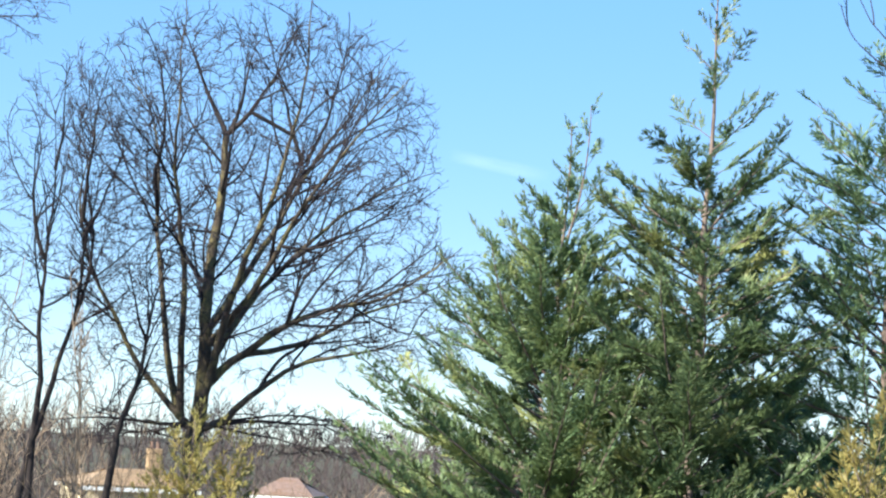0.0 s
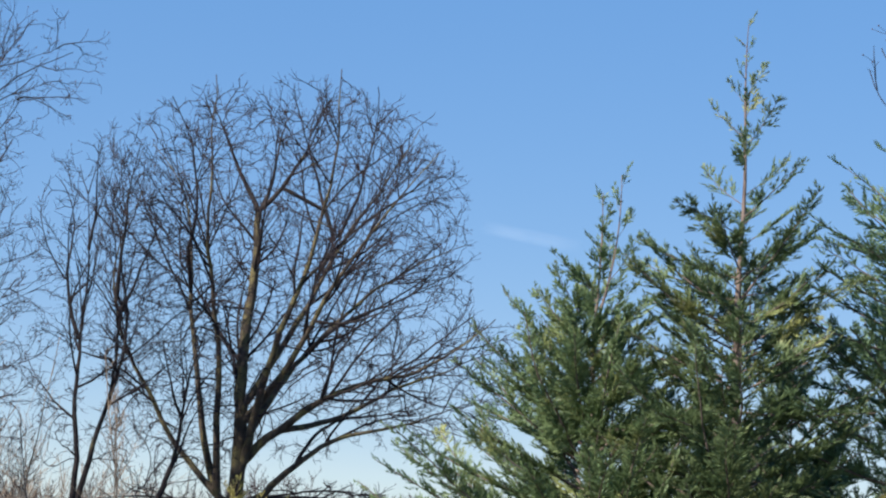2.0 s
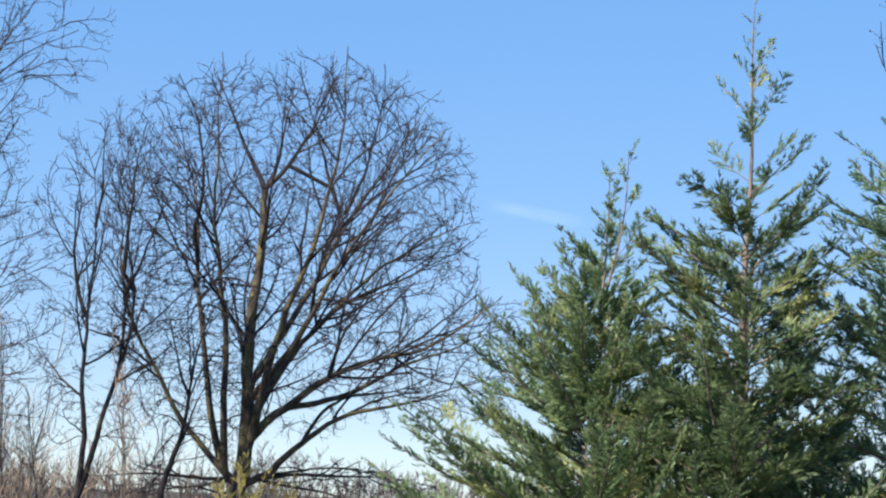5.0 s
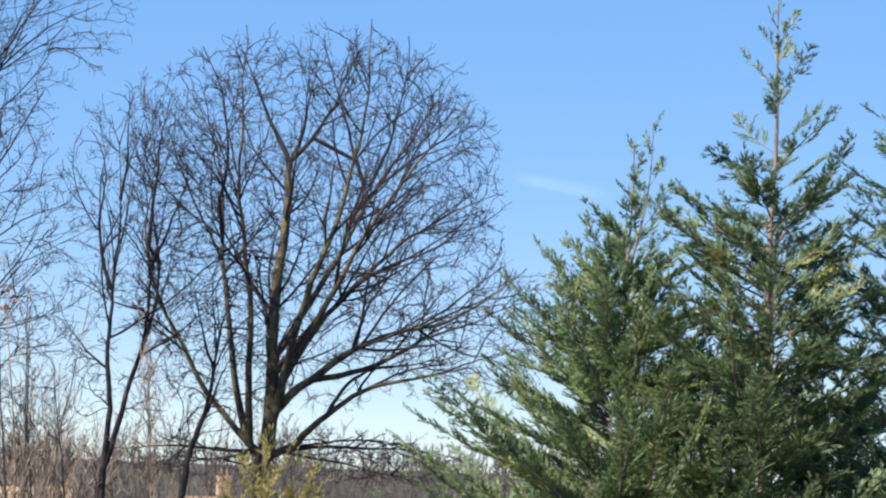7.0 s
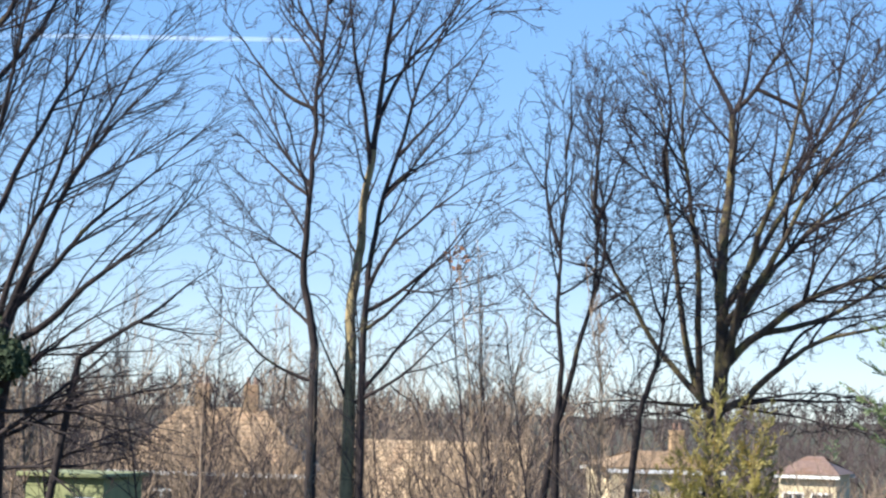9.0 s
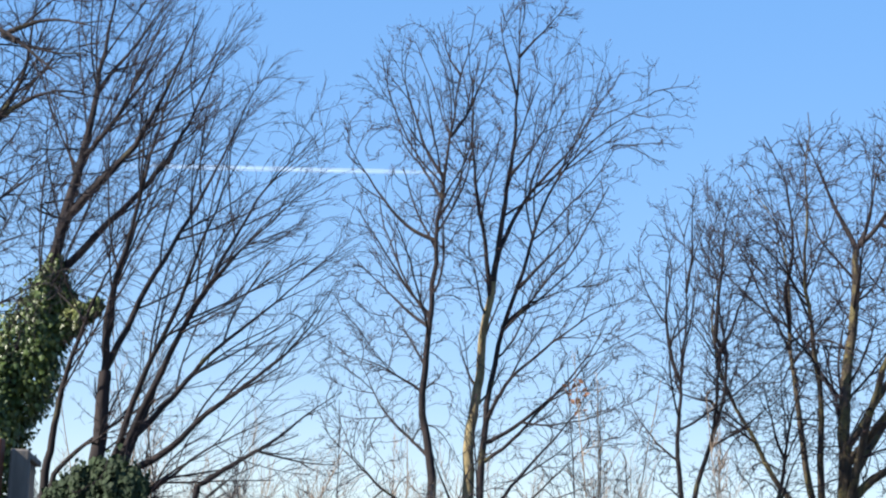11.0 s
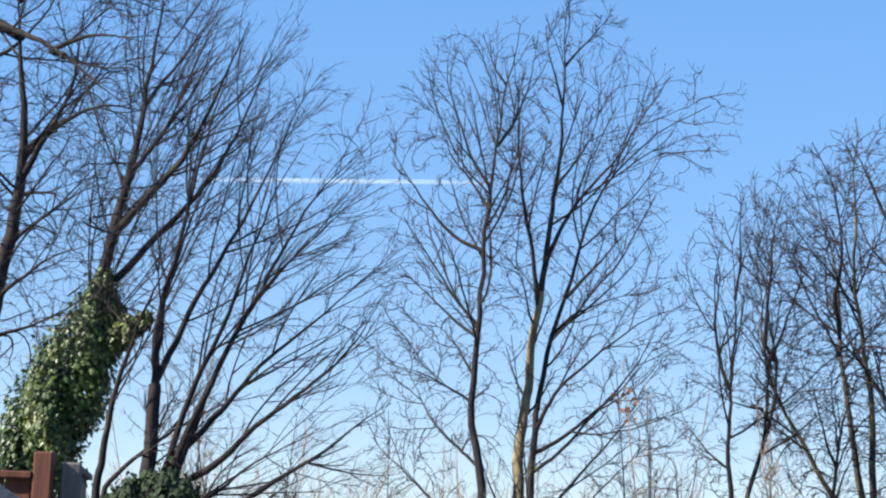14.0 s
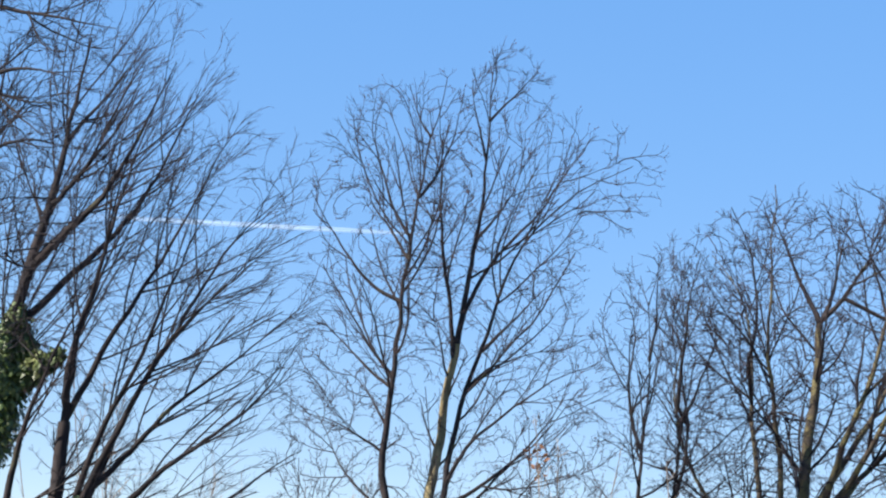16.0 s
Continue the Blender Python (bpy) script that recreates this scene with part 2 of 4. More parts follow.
def bare_tree(name, base, ground, limbs, crown, label, bark, seed, pull=(0, 0, 0.1), goals=3000, step=0.15, reach=1.3, near=0.2, inertia=0.5, twig=TWIG, fine=0.005, limb_bark=None, buds=0.0, bare=0.2, twiglets=1.9, curl=0.2, tip=0.2, gap=0.55, angle=40, spray=0.55, forks=0.0, crook=0.16, span=0.34, twist=(20, 62), group="bare trees"):
    """A leafless tree. limbs: across, up, lean at foot, middle and end, length, turn away, radius; the first one is the trunk. crown: ellipsoids from the base."""
    rng = np.random.default_rng(seed)
    root = thing(name, (base[0], base[1], ground), label, "tree", group)
    lift = base[2] - ground
    crown = [((c[0], c[1], c[2] + lift), h) for c, h in crown]
    whole, starts, ways = [], [], []
    for k, (x, z, lean_a, lean_m, lean_b, length, away, r) in enumerate(limbs):
        steps = 22
        s = (np.arange(steps) + 0.5) / steps
        lean = np.radians(np.interp(s, (0, 0.5, 1), (lean_a, lean_m, lean_b)) + 3.5 * np.sin(s * 11 + rng.uniform(0, 6)) + rng.normal(0, 4, steps))
        dep = np.radians(away * 1.3 + 6 * np.sin(s * 7 + rng.uniform(0, 6)))
        d = np.stack([np.sin(lean) * np.cos(dep), np.sin(dep), np.cos(lean) * np.cos(dep)], -1) * length / steps / math.cos(radians(away * 1.3))
        p = np.vstack([[x, 0, z + lift], np.array([x, 0, z + lift]) + np.cumsum(d, 0)])
        rad = np.maximum(r * (1 - 0.93 * np.linspace(0, 1, steps + 1) ** 0.85), fine * 1.5)
        if k == 0 and forks:
            rad = np.maximum(rad, r * (1 - (1 - forks) * np.linspace(0, 1, steps + 1)))
        out = np.nonzero(depth_in(p, crown) > 1.04)[0]
        out = out[out > steps * 0.6]
        if k and len(out):
            u = np.linspace(0, out[0] / steps, steps + 1) * steps
            p = np.stack([np.interp(u, np.arange(steps + 1), p[:, a]) for a in range(3)], -1)
        if k == 0 or (-0.2 < z < 0.35 and abs(lean_a) < 64):
            foot = np.array([x - (min(0.7, max(-0.7, math.tan(radians(lean_a)) * lift * 0.5)) if abs(lean_a) > 9 else 0.0), 0, -0.15])
            down = np.linspace(foot, p[0], 6)[:-1]
            p = np.vstack([down, p])
            rad = np.r_[r * np.linspace(1.5, 1.0, 6)[:-1], rad]
        else:
            near_by = min(((np.linalg.norm(q[i] - p[0]), g, i) for g, q in enumerate(whole) for i in range(len(q))), key=lambda t: t[0])
            host, i = whole[near_by[1]], near_by[2]
            if near_by[0] < 0.35:
                p = p + (host[i] - p[0]) * np.linspace(1, 0, len(p))[:, None] ** 2
            else:
                far_off = np.linalg.norm(host - p[0], axis=1) + np.where(host[:, 2] > p[0, 2] - 0.5 * near_by[0], 9.0, 0.0)
                foot = host[int(np.argmin(far_off))]
                if np.linalg.norm(foot - p[0]) < 1.4:
                    p = np.vstack([foot, foot * 0.5 + p[0] * 0.5, p])
                    rad = np.r_[rad[0] * 1.1, rad[0] * 1.05, rad]
        whole.append(p)
        v, f = tubes(p[None], rad[None], 10)
        mesh_object("trunk" if k == 0 else "limb", v, f, bark if r > 0.068 or k == 0 else limb_bark or bark, root)
        starts.append(p[-(steps + 1):])
        ways.append(rad[-(steps + 1):])
    # two ranks of side branches, drawn outwards from the fork, then shoots that fill what they leave open
    A, R = np.array(starts), np.array(ways)
    L = np.array([l[5] for l in limbs])
    heart = np.array([limbs[0][0], 0, lift + 0.3])
    pull = np.array(pull)
    ranks = []
    for rank in range(2):
        first, space, size = ((bare, gap, lambda s, l: (0.45 + span * l) * (1.1 - 0.6 * s)), (0.12, gap * 0.62, lambda s, l: (0.16 + 0.42 * l) * (1.05 - 0.5 * s)))[rank]
        at, way, ln, rd, _ = sprout(rng, A, R, L, space, first, angle, size, thin=0.62)
        drawn = unit(at - heart) * spray + pull * 1.6
        keep = np.zeros(len(at))
        for q in np.linspace(0.1, 1, 10):
            keep = np.where(depth_in(at + unit(way + drawn * 0.5) * (ln * q)[:, None], crown) < 1, q, keep)
        ok = keep > 0.15
        at, way, ln, rd, drawn = at[ok], way[ok], (ln * keep)[ok], np.clip(rd[ok], fine * (2.2, 1.4)[rank], fine * (5.0, 2.2)[rank]), drawn[ok]
        A, R = grow(rng, at, way, ln, rd, 9, 0.5 * crook, drawn * 0.8, 0.4)
        L = ln
        ranks.append((A, R))
    starts = np.vstack([np.array(starts)[:, int(bare * 22)::2].reshape(-1, 3)] + [q[0][:, 2:].reshape(-1, 3) for q in ranks])
    ways = np.vstack([unit(starts[:len(starts) - sum(q[0][:, 2:].shape[0] * 8 for q in ranks)] - heart)] + [unit(np.gradient(q[0], axis=1))[:, 2:].reshape(-1, 3) for q in ranks])
    low, high = np.min([np.array(c) - np.array(h) * (1, 1, 1.25) for c, h in crown], 0), np.max([np.array(c) + np.array(h) for c, h in crown], 0)
    g = rng.uniform(low, high, (goals * 12, 3))
    e = depth_in(g, crown) * (1 + 0.4 * np.array([noise.noise(Vector(p) * 0.8 + Vector((seed, 0, 0))) for p in g]))
    g = g[(e < 1) & (rng.random(len(g)) < 0.5 + 0.3 * e)][:goals]
    P, par, W = fill_crown(rng, starts, ways, g, step, reach, near, inertia, pull, heart, spray, crown, crook)
    # each node is as thick as the shoots that it carries
    load = np.full(len(P), fine ** 2.1)
    born = np.zeros(len(P), bool)
    for i in range(len(P) - 1, len(starts) - 1, -1):
        if born[i]:
            load[i] -= fine ** 2.1 * 0.9
        load[par[i]] += load[i]
        born[par[i]] = True
    thick = np.minimum(load ** (1 / 2.1), 0.034)
    new_nodes = np.arange(len(starts), len(P))
    edge = np.stack([P[par[new_nodes]], P[new_nodes]], 1).astype(float)
    r0 = np.where(par[new_nodes] < len(starts), thick[new_nodes] * 1.15, thick[par[new_nodes]])
    re = np.stack([np.minimum(r0, 1.5 * thick[new_nodes]), thick[new_nodes]], 1)
    big = thick[new_nodes] > fine * 2.1
    v, f = tubes(*ranks[0], 6)
    va, fa = tubes(edge[big], re[big], 5)
    tagged(mesh_object("branchwork", np.vstack([v, va]), np.vstack([f, fa + len(v)]), limb_bark or bark, root), kind="stuff")
    v, f = tubes(*ranks[1], 4)
    v2, f2 = tubes(edge[~big], re[~big], 3)
    f2 = np.vstack([f, f2 + len(v)])
    v2 = np.vstack([v, v2])
    # short crooked twigs on the thin wood, turned up at their ends
    thin = new_nodes[~big]
    pick = np.repeat(thin, rng.poisson(twiglets * np.where(born[thin], 0.6, 1.5)))
    pick = np.r_[pick, rng.choice(np.arange(len(starts) - ranks[1][0].shape[0] * 8, len(starts)), ranks[1][0].shape[0] * 5)]
    side = unit(np.cross(W[pick], rng.normal(0, 1, (len(pick), 3))))
    a = np.radians(rng.uniform(*twist, len(pick)))[:, None]
    P3, R3 = grow(rng, P[pick].astype(float), W[pick] * np.cos(a) + side * np.sin(a), rng.uniform(0.35, 1.25, len(pick)) * tip, np.full(len(pick), fine * 0.85), 3, 0.2, (np.array(pull) + (0, 0, curl)), 0.65)
    v3, f3 = tubes(P3, R3, 3)
    tagged(mesh_object("twig_spray", np.vstack([v2, v3]), np.vstack([f2, f3 + len(v2)]), twig, root), kind="stuff")
    if buds:
        ends = P3[rng.random(len(P3)) < buds, -1]
        size = rng.uniform(0.006, 0.014, len(ends))[:, None]
        v = np.stack([ends + size * np.array(d) for d in ((1, 0, 0), (0, 1, 0), (-1, 0, 0), (0, -1, 0), (0, 0, 1.4), (0, 0, -1.4))], 1).reshape(-1, 3)
        tri = np.array([(0, 1, 4), (1, 2, 4), (2, 3, 4), (3, 0, 4), (1, 0, 5), (2, 1, 5), (3, 2, 5), (0, 3, 5)])
        tagged(mesh_object("bud_spray", v, (np.arange(len(ends))[:, None, None] * 6 + tri).reshape(-1, 3), BUD, root, "reddish buds"), kind="stuff")
    return root


# ---- ground ----
PROFILE = ((0, 0.0), (12, 0.0), (24, -1.0), (40, -2.6), (70, -4.2), (100, -5.0), (180, -5.5), (280, -3.5), (400, 0.5), (600, 4.0), (1000, 5.0), (4500, 5.0))


def height(x, y):
    r = math.hypot(x, y)
    return float(np.interp(r, [p[0] for p in PROFILE], [p[1] for p in PROFILE])) + 0.15 * noise.noise((x * 0.05, y * 0.05, 0))


rings = [0.01, 3, 6, 9, 12, 15, 18, 21, 24, 28, 32, 36, 40, 46, 52, 60, 70, 80, 90, 100, 120, 140, 160, 180, 210, 240, 280, 320, 360, 400, 500, 600, 800, 1000, 1600, 2600, 4500]
turns = 96
gv = [(0.8 + r * math.sin(a * 2 * math.pi / turns), -0.6 + r * math.cos(a * 2 * math.pi / turns), 0) for r in rings for a in range(turns)]
gv = [(x, y, height(x, y)) for x, y, _ in gv]
gf = [(i * turns + (a + 1) % turns, (i + 1) * turns + (a + 1) % turns, (i + 1) * turns + a, i * turns + a) for i in range(len(rings) - 1) for a in range(turns)]
tagged(mesh_object("ground", gv, gf, GRASS), "rough winter grass and brown earth sloping into a valley", "ground", kind="structure")

# ---- bare trees ----
ROUND_STEMS = (
    (0.00, 0.00, 4, 0, 6, 6.30, 0, 0.165), (0.38, 6.28, -25, -29, -17, 2.70, 8, 0.062), (0.38, 6.28, 39, 33, 13, 2.37, -8, 0.06),
    (0.38, 6.28, 12, 7, 7, 2.38, 14, 0.05), (-0.24, 0.55, -2, -4, 0, 8.06, -12, 0.085), (-0.31, 0.61, -20, 0, -41, 8.02, 10, 0.085),
    (-0.28, 0.61, -42, -27, 29, 6.57, -6, 0.07), (-1.07, 5.47, 21, -11, -27, 3.17, -14, 0.04), (0.15, 3.13, -36, -32, -35, 3.83, 14, 0.04))
ROUND_SWEEP = (
    (0.19, 0.98, 12, 23, -4, 8.14, -10, 0.10), (0.24, 2.16, 29, 22, 31, 7.07, 10, 0.085), (0.42, 1.95, 38, 26, 49, 6.62, -16, 0.085),
    (0.37, 1.47, 24, 42, 71, 6.31, 6, 0.085), (0.26, 1.12, 32, 76, 41, 6.15, -8, 0.10), (0.84, 1.90, 74, 64, 67, 4.86, 12, 0.07),
    (0.70, 0.58, 38, 75, 69, 4.64, -5, 0.075), (1.15, 1.22, 23, 83, 59, 3.49, 10, 0.045), (1.73, 3.76, 50, 67, 57, 2.91, 14, 0.045),
    (1.66, 6.33, -18, -14, 21, 2.39, 10, 0.04), (1.88, 5.74, 33, 13, -1, 3.14, -14, 0.04))
LOW_LIMBS = ((0.3, 0.4, 84, 90, 100, 3.9, 12, 0.045), (-0.2, 0.38, -86, -90, -98, 3.0, -10, 0.045), (0.4, 0.36, 100, 98, 96, 3.6, -14, 0.035), (-0.1, 0.36, -100, -96, -92, 2.8, 14, 0.035), (0.5, 0.45, 70, 90, 112, 3.0, 5, 0.03))
bare_tree("tree", (-3.48, 40, 1.63), height(-3.48, 40), ROUND_STEMS + ROUND_SWEEP + LOW_LIMBS, (((0.95, 0, 5.5), (3.75, 3.6, 3.35)), ((3.6, 0, 3.1), (2.35, 2.4, 1.35)), ((-1.0, 0, 4.6), (1.7, 2.2, 3.6)), ((-1.25, 0, 6.6), (1.8, 2.0, 1.75)), ((0.6, 0, 0.35), (3.6, 2.0, 0.5))), "tall bare round-crowned tree with mossy sunlit trunk", BARK, 11, pull=(0.02, 0, 0.08), goals=4600, near=0.18, fine=0.0062, forks=0.4, reach=0.9, gap=0.44, limb_bark=BARK_DARK, bare=0.3, buds=0.25)
TWIN_TREE = (
    (0.00, 0.00, -2, 1, -2, 6.31, 0, 0.066), (-0.02, 3.36, -28, 8, -32, 3.32, 8, 0.045), (0.00, 0.00, 20, 2, -11, 6.43, 4, 0.066), (0.65, 4.26, 0, 7, 11, 2.89, -8, 0.045),
    (0.59, 3.06, -83, -74, -53, 0.93, 10, 0.03), (0.69, 3.82, 23, 24, 0, 2.23, -6, 0.04), (-0.01, 5.10, 15, 5, 2, 2.01, -12, 0.035))
bare_tree("tree", (-6.28, 38, 1.59), height(-6.28, 38), TWIN_TREE, (((0.5, 0, 5.2), (1.55, 1.5, 2.0)), ((0.3, 0, 2.8), (1.3, 1.2, 1.7))), "slim bare tree with two dark stems", BARK_DARK, 12, goals=950, near=0.2, fine=0.0054, reach=0.8, buds=0.25)
LEANING_TREE = ((0.00, 0.00, 15, 8, 13, 3.81, 0, 0.066), (0.27, 0.98, 19, 17, 33, 1.55, 8, 0.035), (0.41, 1.96, -22, -13, -7, 1.57, -8, 0.035))
bare_tree("tree", (-4.78, 38.6, 1.60), height(-4.78, 38.6), LEANING_TREE, (((0.6, 0, 2.9), (1.1, 1.1, 1.9)),), "small bare leaning tree with dark forked stem", BARK_DARK, 13, goals=450, fine=0.0055)
SINGLE_TREE = (
    (0.00, 0.00, -4, 3, 8, 8.53, 0, 0.082), (-0.18, 2.80, -58, -52, -45, 2.30, 8, 0.035), (-0.12, 4.03, -59, -28, -23, 3.56, -10, 0.042), (-0.04, 4.85, -36, -35, -10, 2.46, 12, 0.035),
    (0.0, 5.36, -34, -22, 23, 2.74, -6, 0.035), (-0.11, 1.39, -51, -63, -77, 1.80, -12, 0.03), (0.03, 5.99, 33, 13, 2, 2.51, 8, 0.035), (-0.02, 4.64, 32, 20, -6, 1.75, -10, 0.03),
    (-0.12, 1.89, -33, -43, -64, 1.68, 14, 0.03), (0.16, 7.13, -25, -23, -17, 1.52, 6, 0.025), (0.0, 0.4, -60, -45, -30, 2.6, 12, 0.035), (-0.05, -0.6, -66, -52, -40, 2.4, -8, 0.035))
bare_tree("tree", (-9.98, 34, 2.83), height(-9.98, 34), SINGLE_TREE, (((-0.5, 0, 5.4), (1.35, 1.6, 2.9)), ((-0.9, 0, 2.0), (1.3, 1.4, 2.2)), ((-0.9, 0, 0.5), (1.2, 1.2, 1.5)), ((0.35, 0, 7.2), (0.6, 0.8, 1.25))), "tall bare tree with one straight dark stem", BARK_DARK, 14, goals=900, near=0.2, fine=0.005, reach=0.8, inertia=0.8, buds=0.5, pull=(-0.06, 0, 0.18))
MOSSY_STEMS = (
    (0.00, 0.00, 1, 4, 7, 3.6, 0, 0.105), (0.25, 3.58, 8, 5, 0, 5.4, 0, 0.062), (0.22, 0.30, 0, 16, 64, 8.24, 5, 0.066), (0.22, 3.24, -1, -5, -7, 4.63, -10, 0.05), (0.54, 4.06, 15, 34, 23, 4.39, 8, 0.05),
    (0.26, 0.90, 27, 51, 70, 3.68, -8, 0.045), (0.21, 0.80, 68, 42, 20, 3.18, 10, 0.045), (0.71, 3.44, 52, 50, 48, 1.91, -12, 0.04), (0.55, 5.40, 31, 24, 9, 1.80, 12, 0.035),
    (0.67, 6.97, -15, -14, -8, 1.55, -8, 0.03), (0.71, 7.71, 33, 36, 40, 1.28, 6, 0.03), (0.10, 1.61, -34, -22, 2, 1.76, 10, 0.03), (0.41, 2.73, 42, 60, 85, 1.81, 14, 0.035))
MOSSY_LOW = ((0.2, 0.4, 50, 43, 36, 3.2, 8, 0.04), (0.1, -0.5, 46, 38, 30, 3.6, 14, 0.04), (0.1, -1.1, 60, 50, 42, 3.0, -8, 0.04), (0.0, -0.9, -30, -20, -5, 2.6, -12, 0.04))
bare_tree("tree", (-9.45, 34.5, 2.86), height(-9.45, 34.5), MOSSY_STEMS + MOSSY_LOW, (((1.5, 0, 0.5), (1.6, 1.4, 1.7)), ((0.85, 0, 5.7), (1.85, 1.7, 2.7)), ((1.6, 0, 2.2), (1.6, 1.6, 2.5)), ((0.9, 0, 8.0), (0.6, 0.8, 1.2)), ((2.8, 0, 6.6), (1.1, 0.9, 0.9))), "tall bare tree with two pale mossy stems", BARK_PALE, 15, forks=0.6, goals=1500, near=0.2, fine=0.005, reach=0.8, inertia=0.8, limb_bark=BARK_DARK, buds=0.5, pull=(0.05, 0, 0.18))
IVY_TREE = (
    (0.00, 0.00, 22, 13, 4, 7.23, 0, 0.16), (1.14, 3.30, 46, 34, 22, 3.82, -8, 0.07), (1.02, 2.40, 40, 26, 12, 4.60, 10, 0.07), (1.35, 4.39, 50, 35, 20, 2.53, -10, 0.045),
    (1.56, 5.31, 24, 28, 32, 1.70, 8, 0.04), (1.27, 4.14, -22, -24, -26, 1.31, 0, 0.03))
bare_tree("tree", (-14.41, 26, 2.61), height(-14.41, 26), IVY_TREE, (((2.1, 0, 4.9), (1.9, 1.6, 3.3)),), "bare tree leaning from an ivy-covered trunk", BARK_DARK, 16, crook=0.075, span=0.42, twist=(14, 38), curl=0.1, pull=(0.20, 0, 0.12), fine=0.0034, goals=550, twiglets=1.6, step=0.12, near=0.18, inertia=1.0, gap=0.42, angle=32, tip=0.2, reach=1.0)
FAN_STEMS = (
    (0.00, 0.00, 6, 2, -2, 1.52, 0, 0.11), (0.06, 1.52, 12, 16, 20, 4.79, -6, 0.055), (0.08, 1.52, 28, 24, 20, 4.67, 6, 0.055), (0.01, 1.52, -14, 9, 32, 3.73, 12, 0.045),
    (-0.76, 0.05, 6, 20, 34, 3.76, -5, 0.06), (0.34, 0.17, 22, 35, 48, 4.29, -8, 0.065), (0.43, 0.17, 8, 23, 38, 5.44, 10, 0.065), (0.60, 0.18, 62, 50, 38, 3.75, -4, 0.06),
    (1.55, -0.03, 60, 56, 52, 2.33, 6, 0.045), (0.40, 0.49, 44, 48, 52, 3.85, 2, 0.055), (0.24, 0.24, 26, 31, 36, 4.98, -14, 0.055), (-0.62, 0.06, 42, 55, 68, 2.42, 8, 0.04))
FAN_LOW = ((-0.1, -1.43, 62, 55, 48, 2.9, -6, 0.055), (-0.1, -0.48, 66, 62, 58, 2.2, 8, 0.04), (-0.1, -1.73, 88, 80, 72, 2.7, 5, 0.04), (0.0, -0.9, 78, 90, 100, 3.3, -8, 0.04), (-0.05, -1.1, 70, 75, 80, 3.0, 10, 0.04), (0.1, -0.3, 72, 66, 60, 3.0, -10, 0.04))
bare_tree("tree", (-12.32, 25.4, 2.35), height(-12.32, 25.4), FAN_STEMS + FAN_LOW, (((1.35, 0, 3.4), (2.3, 1.8, 2.9)), ((1.6, 0, 0.2), (2.0, 1.6, 2.0))), "bare many-stemmed tree with dense swept branches", BARK_DARK, 17, crook=0.075, span=0.42, twist=(14, 38), curl=0.1, pull=(0.22, 0, 0.10), fine=0.0034, goals=900, twiglets=1.6, gap=0.38, angle=34, step=0.12, near=0.18, inertia=1.0, forks=0.8, tip=0.2, reach=1.0)
OVERHANG_TREE = (
    (0.00, 0.00, 12, 2, -8, 5.11, 0, 0.15), (0.42, 3.07, 34, 72, 110, 1.89, 6, 0.05), (-0.56, 5.09, 112, 121, 130, 3.21, -10, 0.065), (0.79, 4.37, 70, 93, 116, 1.53, -12, 0.04),
    (0.71, 5.48, 108, 100, 92, 3.39, -8, 0.04), (0.13, 2.50, 74, 91, 108, 0.97, 10, 0.04), (0.36, 2.64, 40, 18, -4, 2.56, 5, 0.05), (-0.50, 4.27, 86, 49, 12, 1.95, 4, 0.04))
OVERHANG_LOW = ((0.1, 1.2, 56, 69, 82, 1.7, -8, 0.035), (-0.1, 0.6, 72, 65, 58, 1.6, 10, 0.035), (0.2, 1.9, 48, 61, 74, 1.6, 6, 0.035), (0.0, 1.6, -60, -65, -70, 1.4, 8, 0.03))
bare_tree("tree", (-13.15, 22, 3.41), height(-13.15, 22), OVERHANG_TREE + OVERHANG_LOW, (((0.5, 0, 4.0), (2.1, 1.8, 2.6)), ((0.2, 0, 1.4), (1.3, 1.2, 1.2))), "bare tree with dark overhanging tangled branches", BARK_DARK, 18, pull=(0.12, 0, -0.02), fine=0.004, goals=2300, gap=0.4, step=0.11, near=0.13, inertia=0.7, tip=0.18, reach=0.9)
CORNER_TREE = ((0.00, 0.00, -2, -3, -4, 4.6, 0, 0.04), (-0.1, 2.6, -62, -40, -16, 1.3, 0, 0.016), (-0.1, 3.0, -58, -36, -12, 1.1, 8, 0.014), (-0.05, 2.9, 40, 25, 10, 2.0, 0, 0.02))
bare_tree("tree", (6.45, 24.0, 3.9), height(6.45, 24), CORNER_TREE, (((-0.3, 0, 3.4), (0.8, 0.6, 1.0)),), "slender bare tree with reddish curved shoots", TWIG, 19, goals=30, near=0.3, gap=1.2, fine=0.0042, twiglets=0.7, buds=0.8)


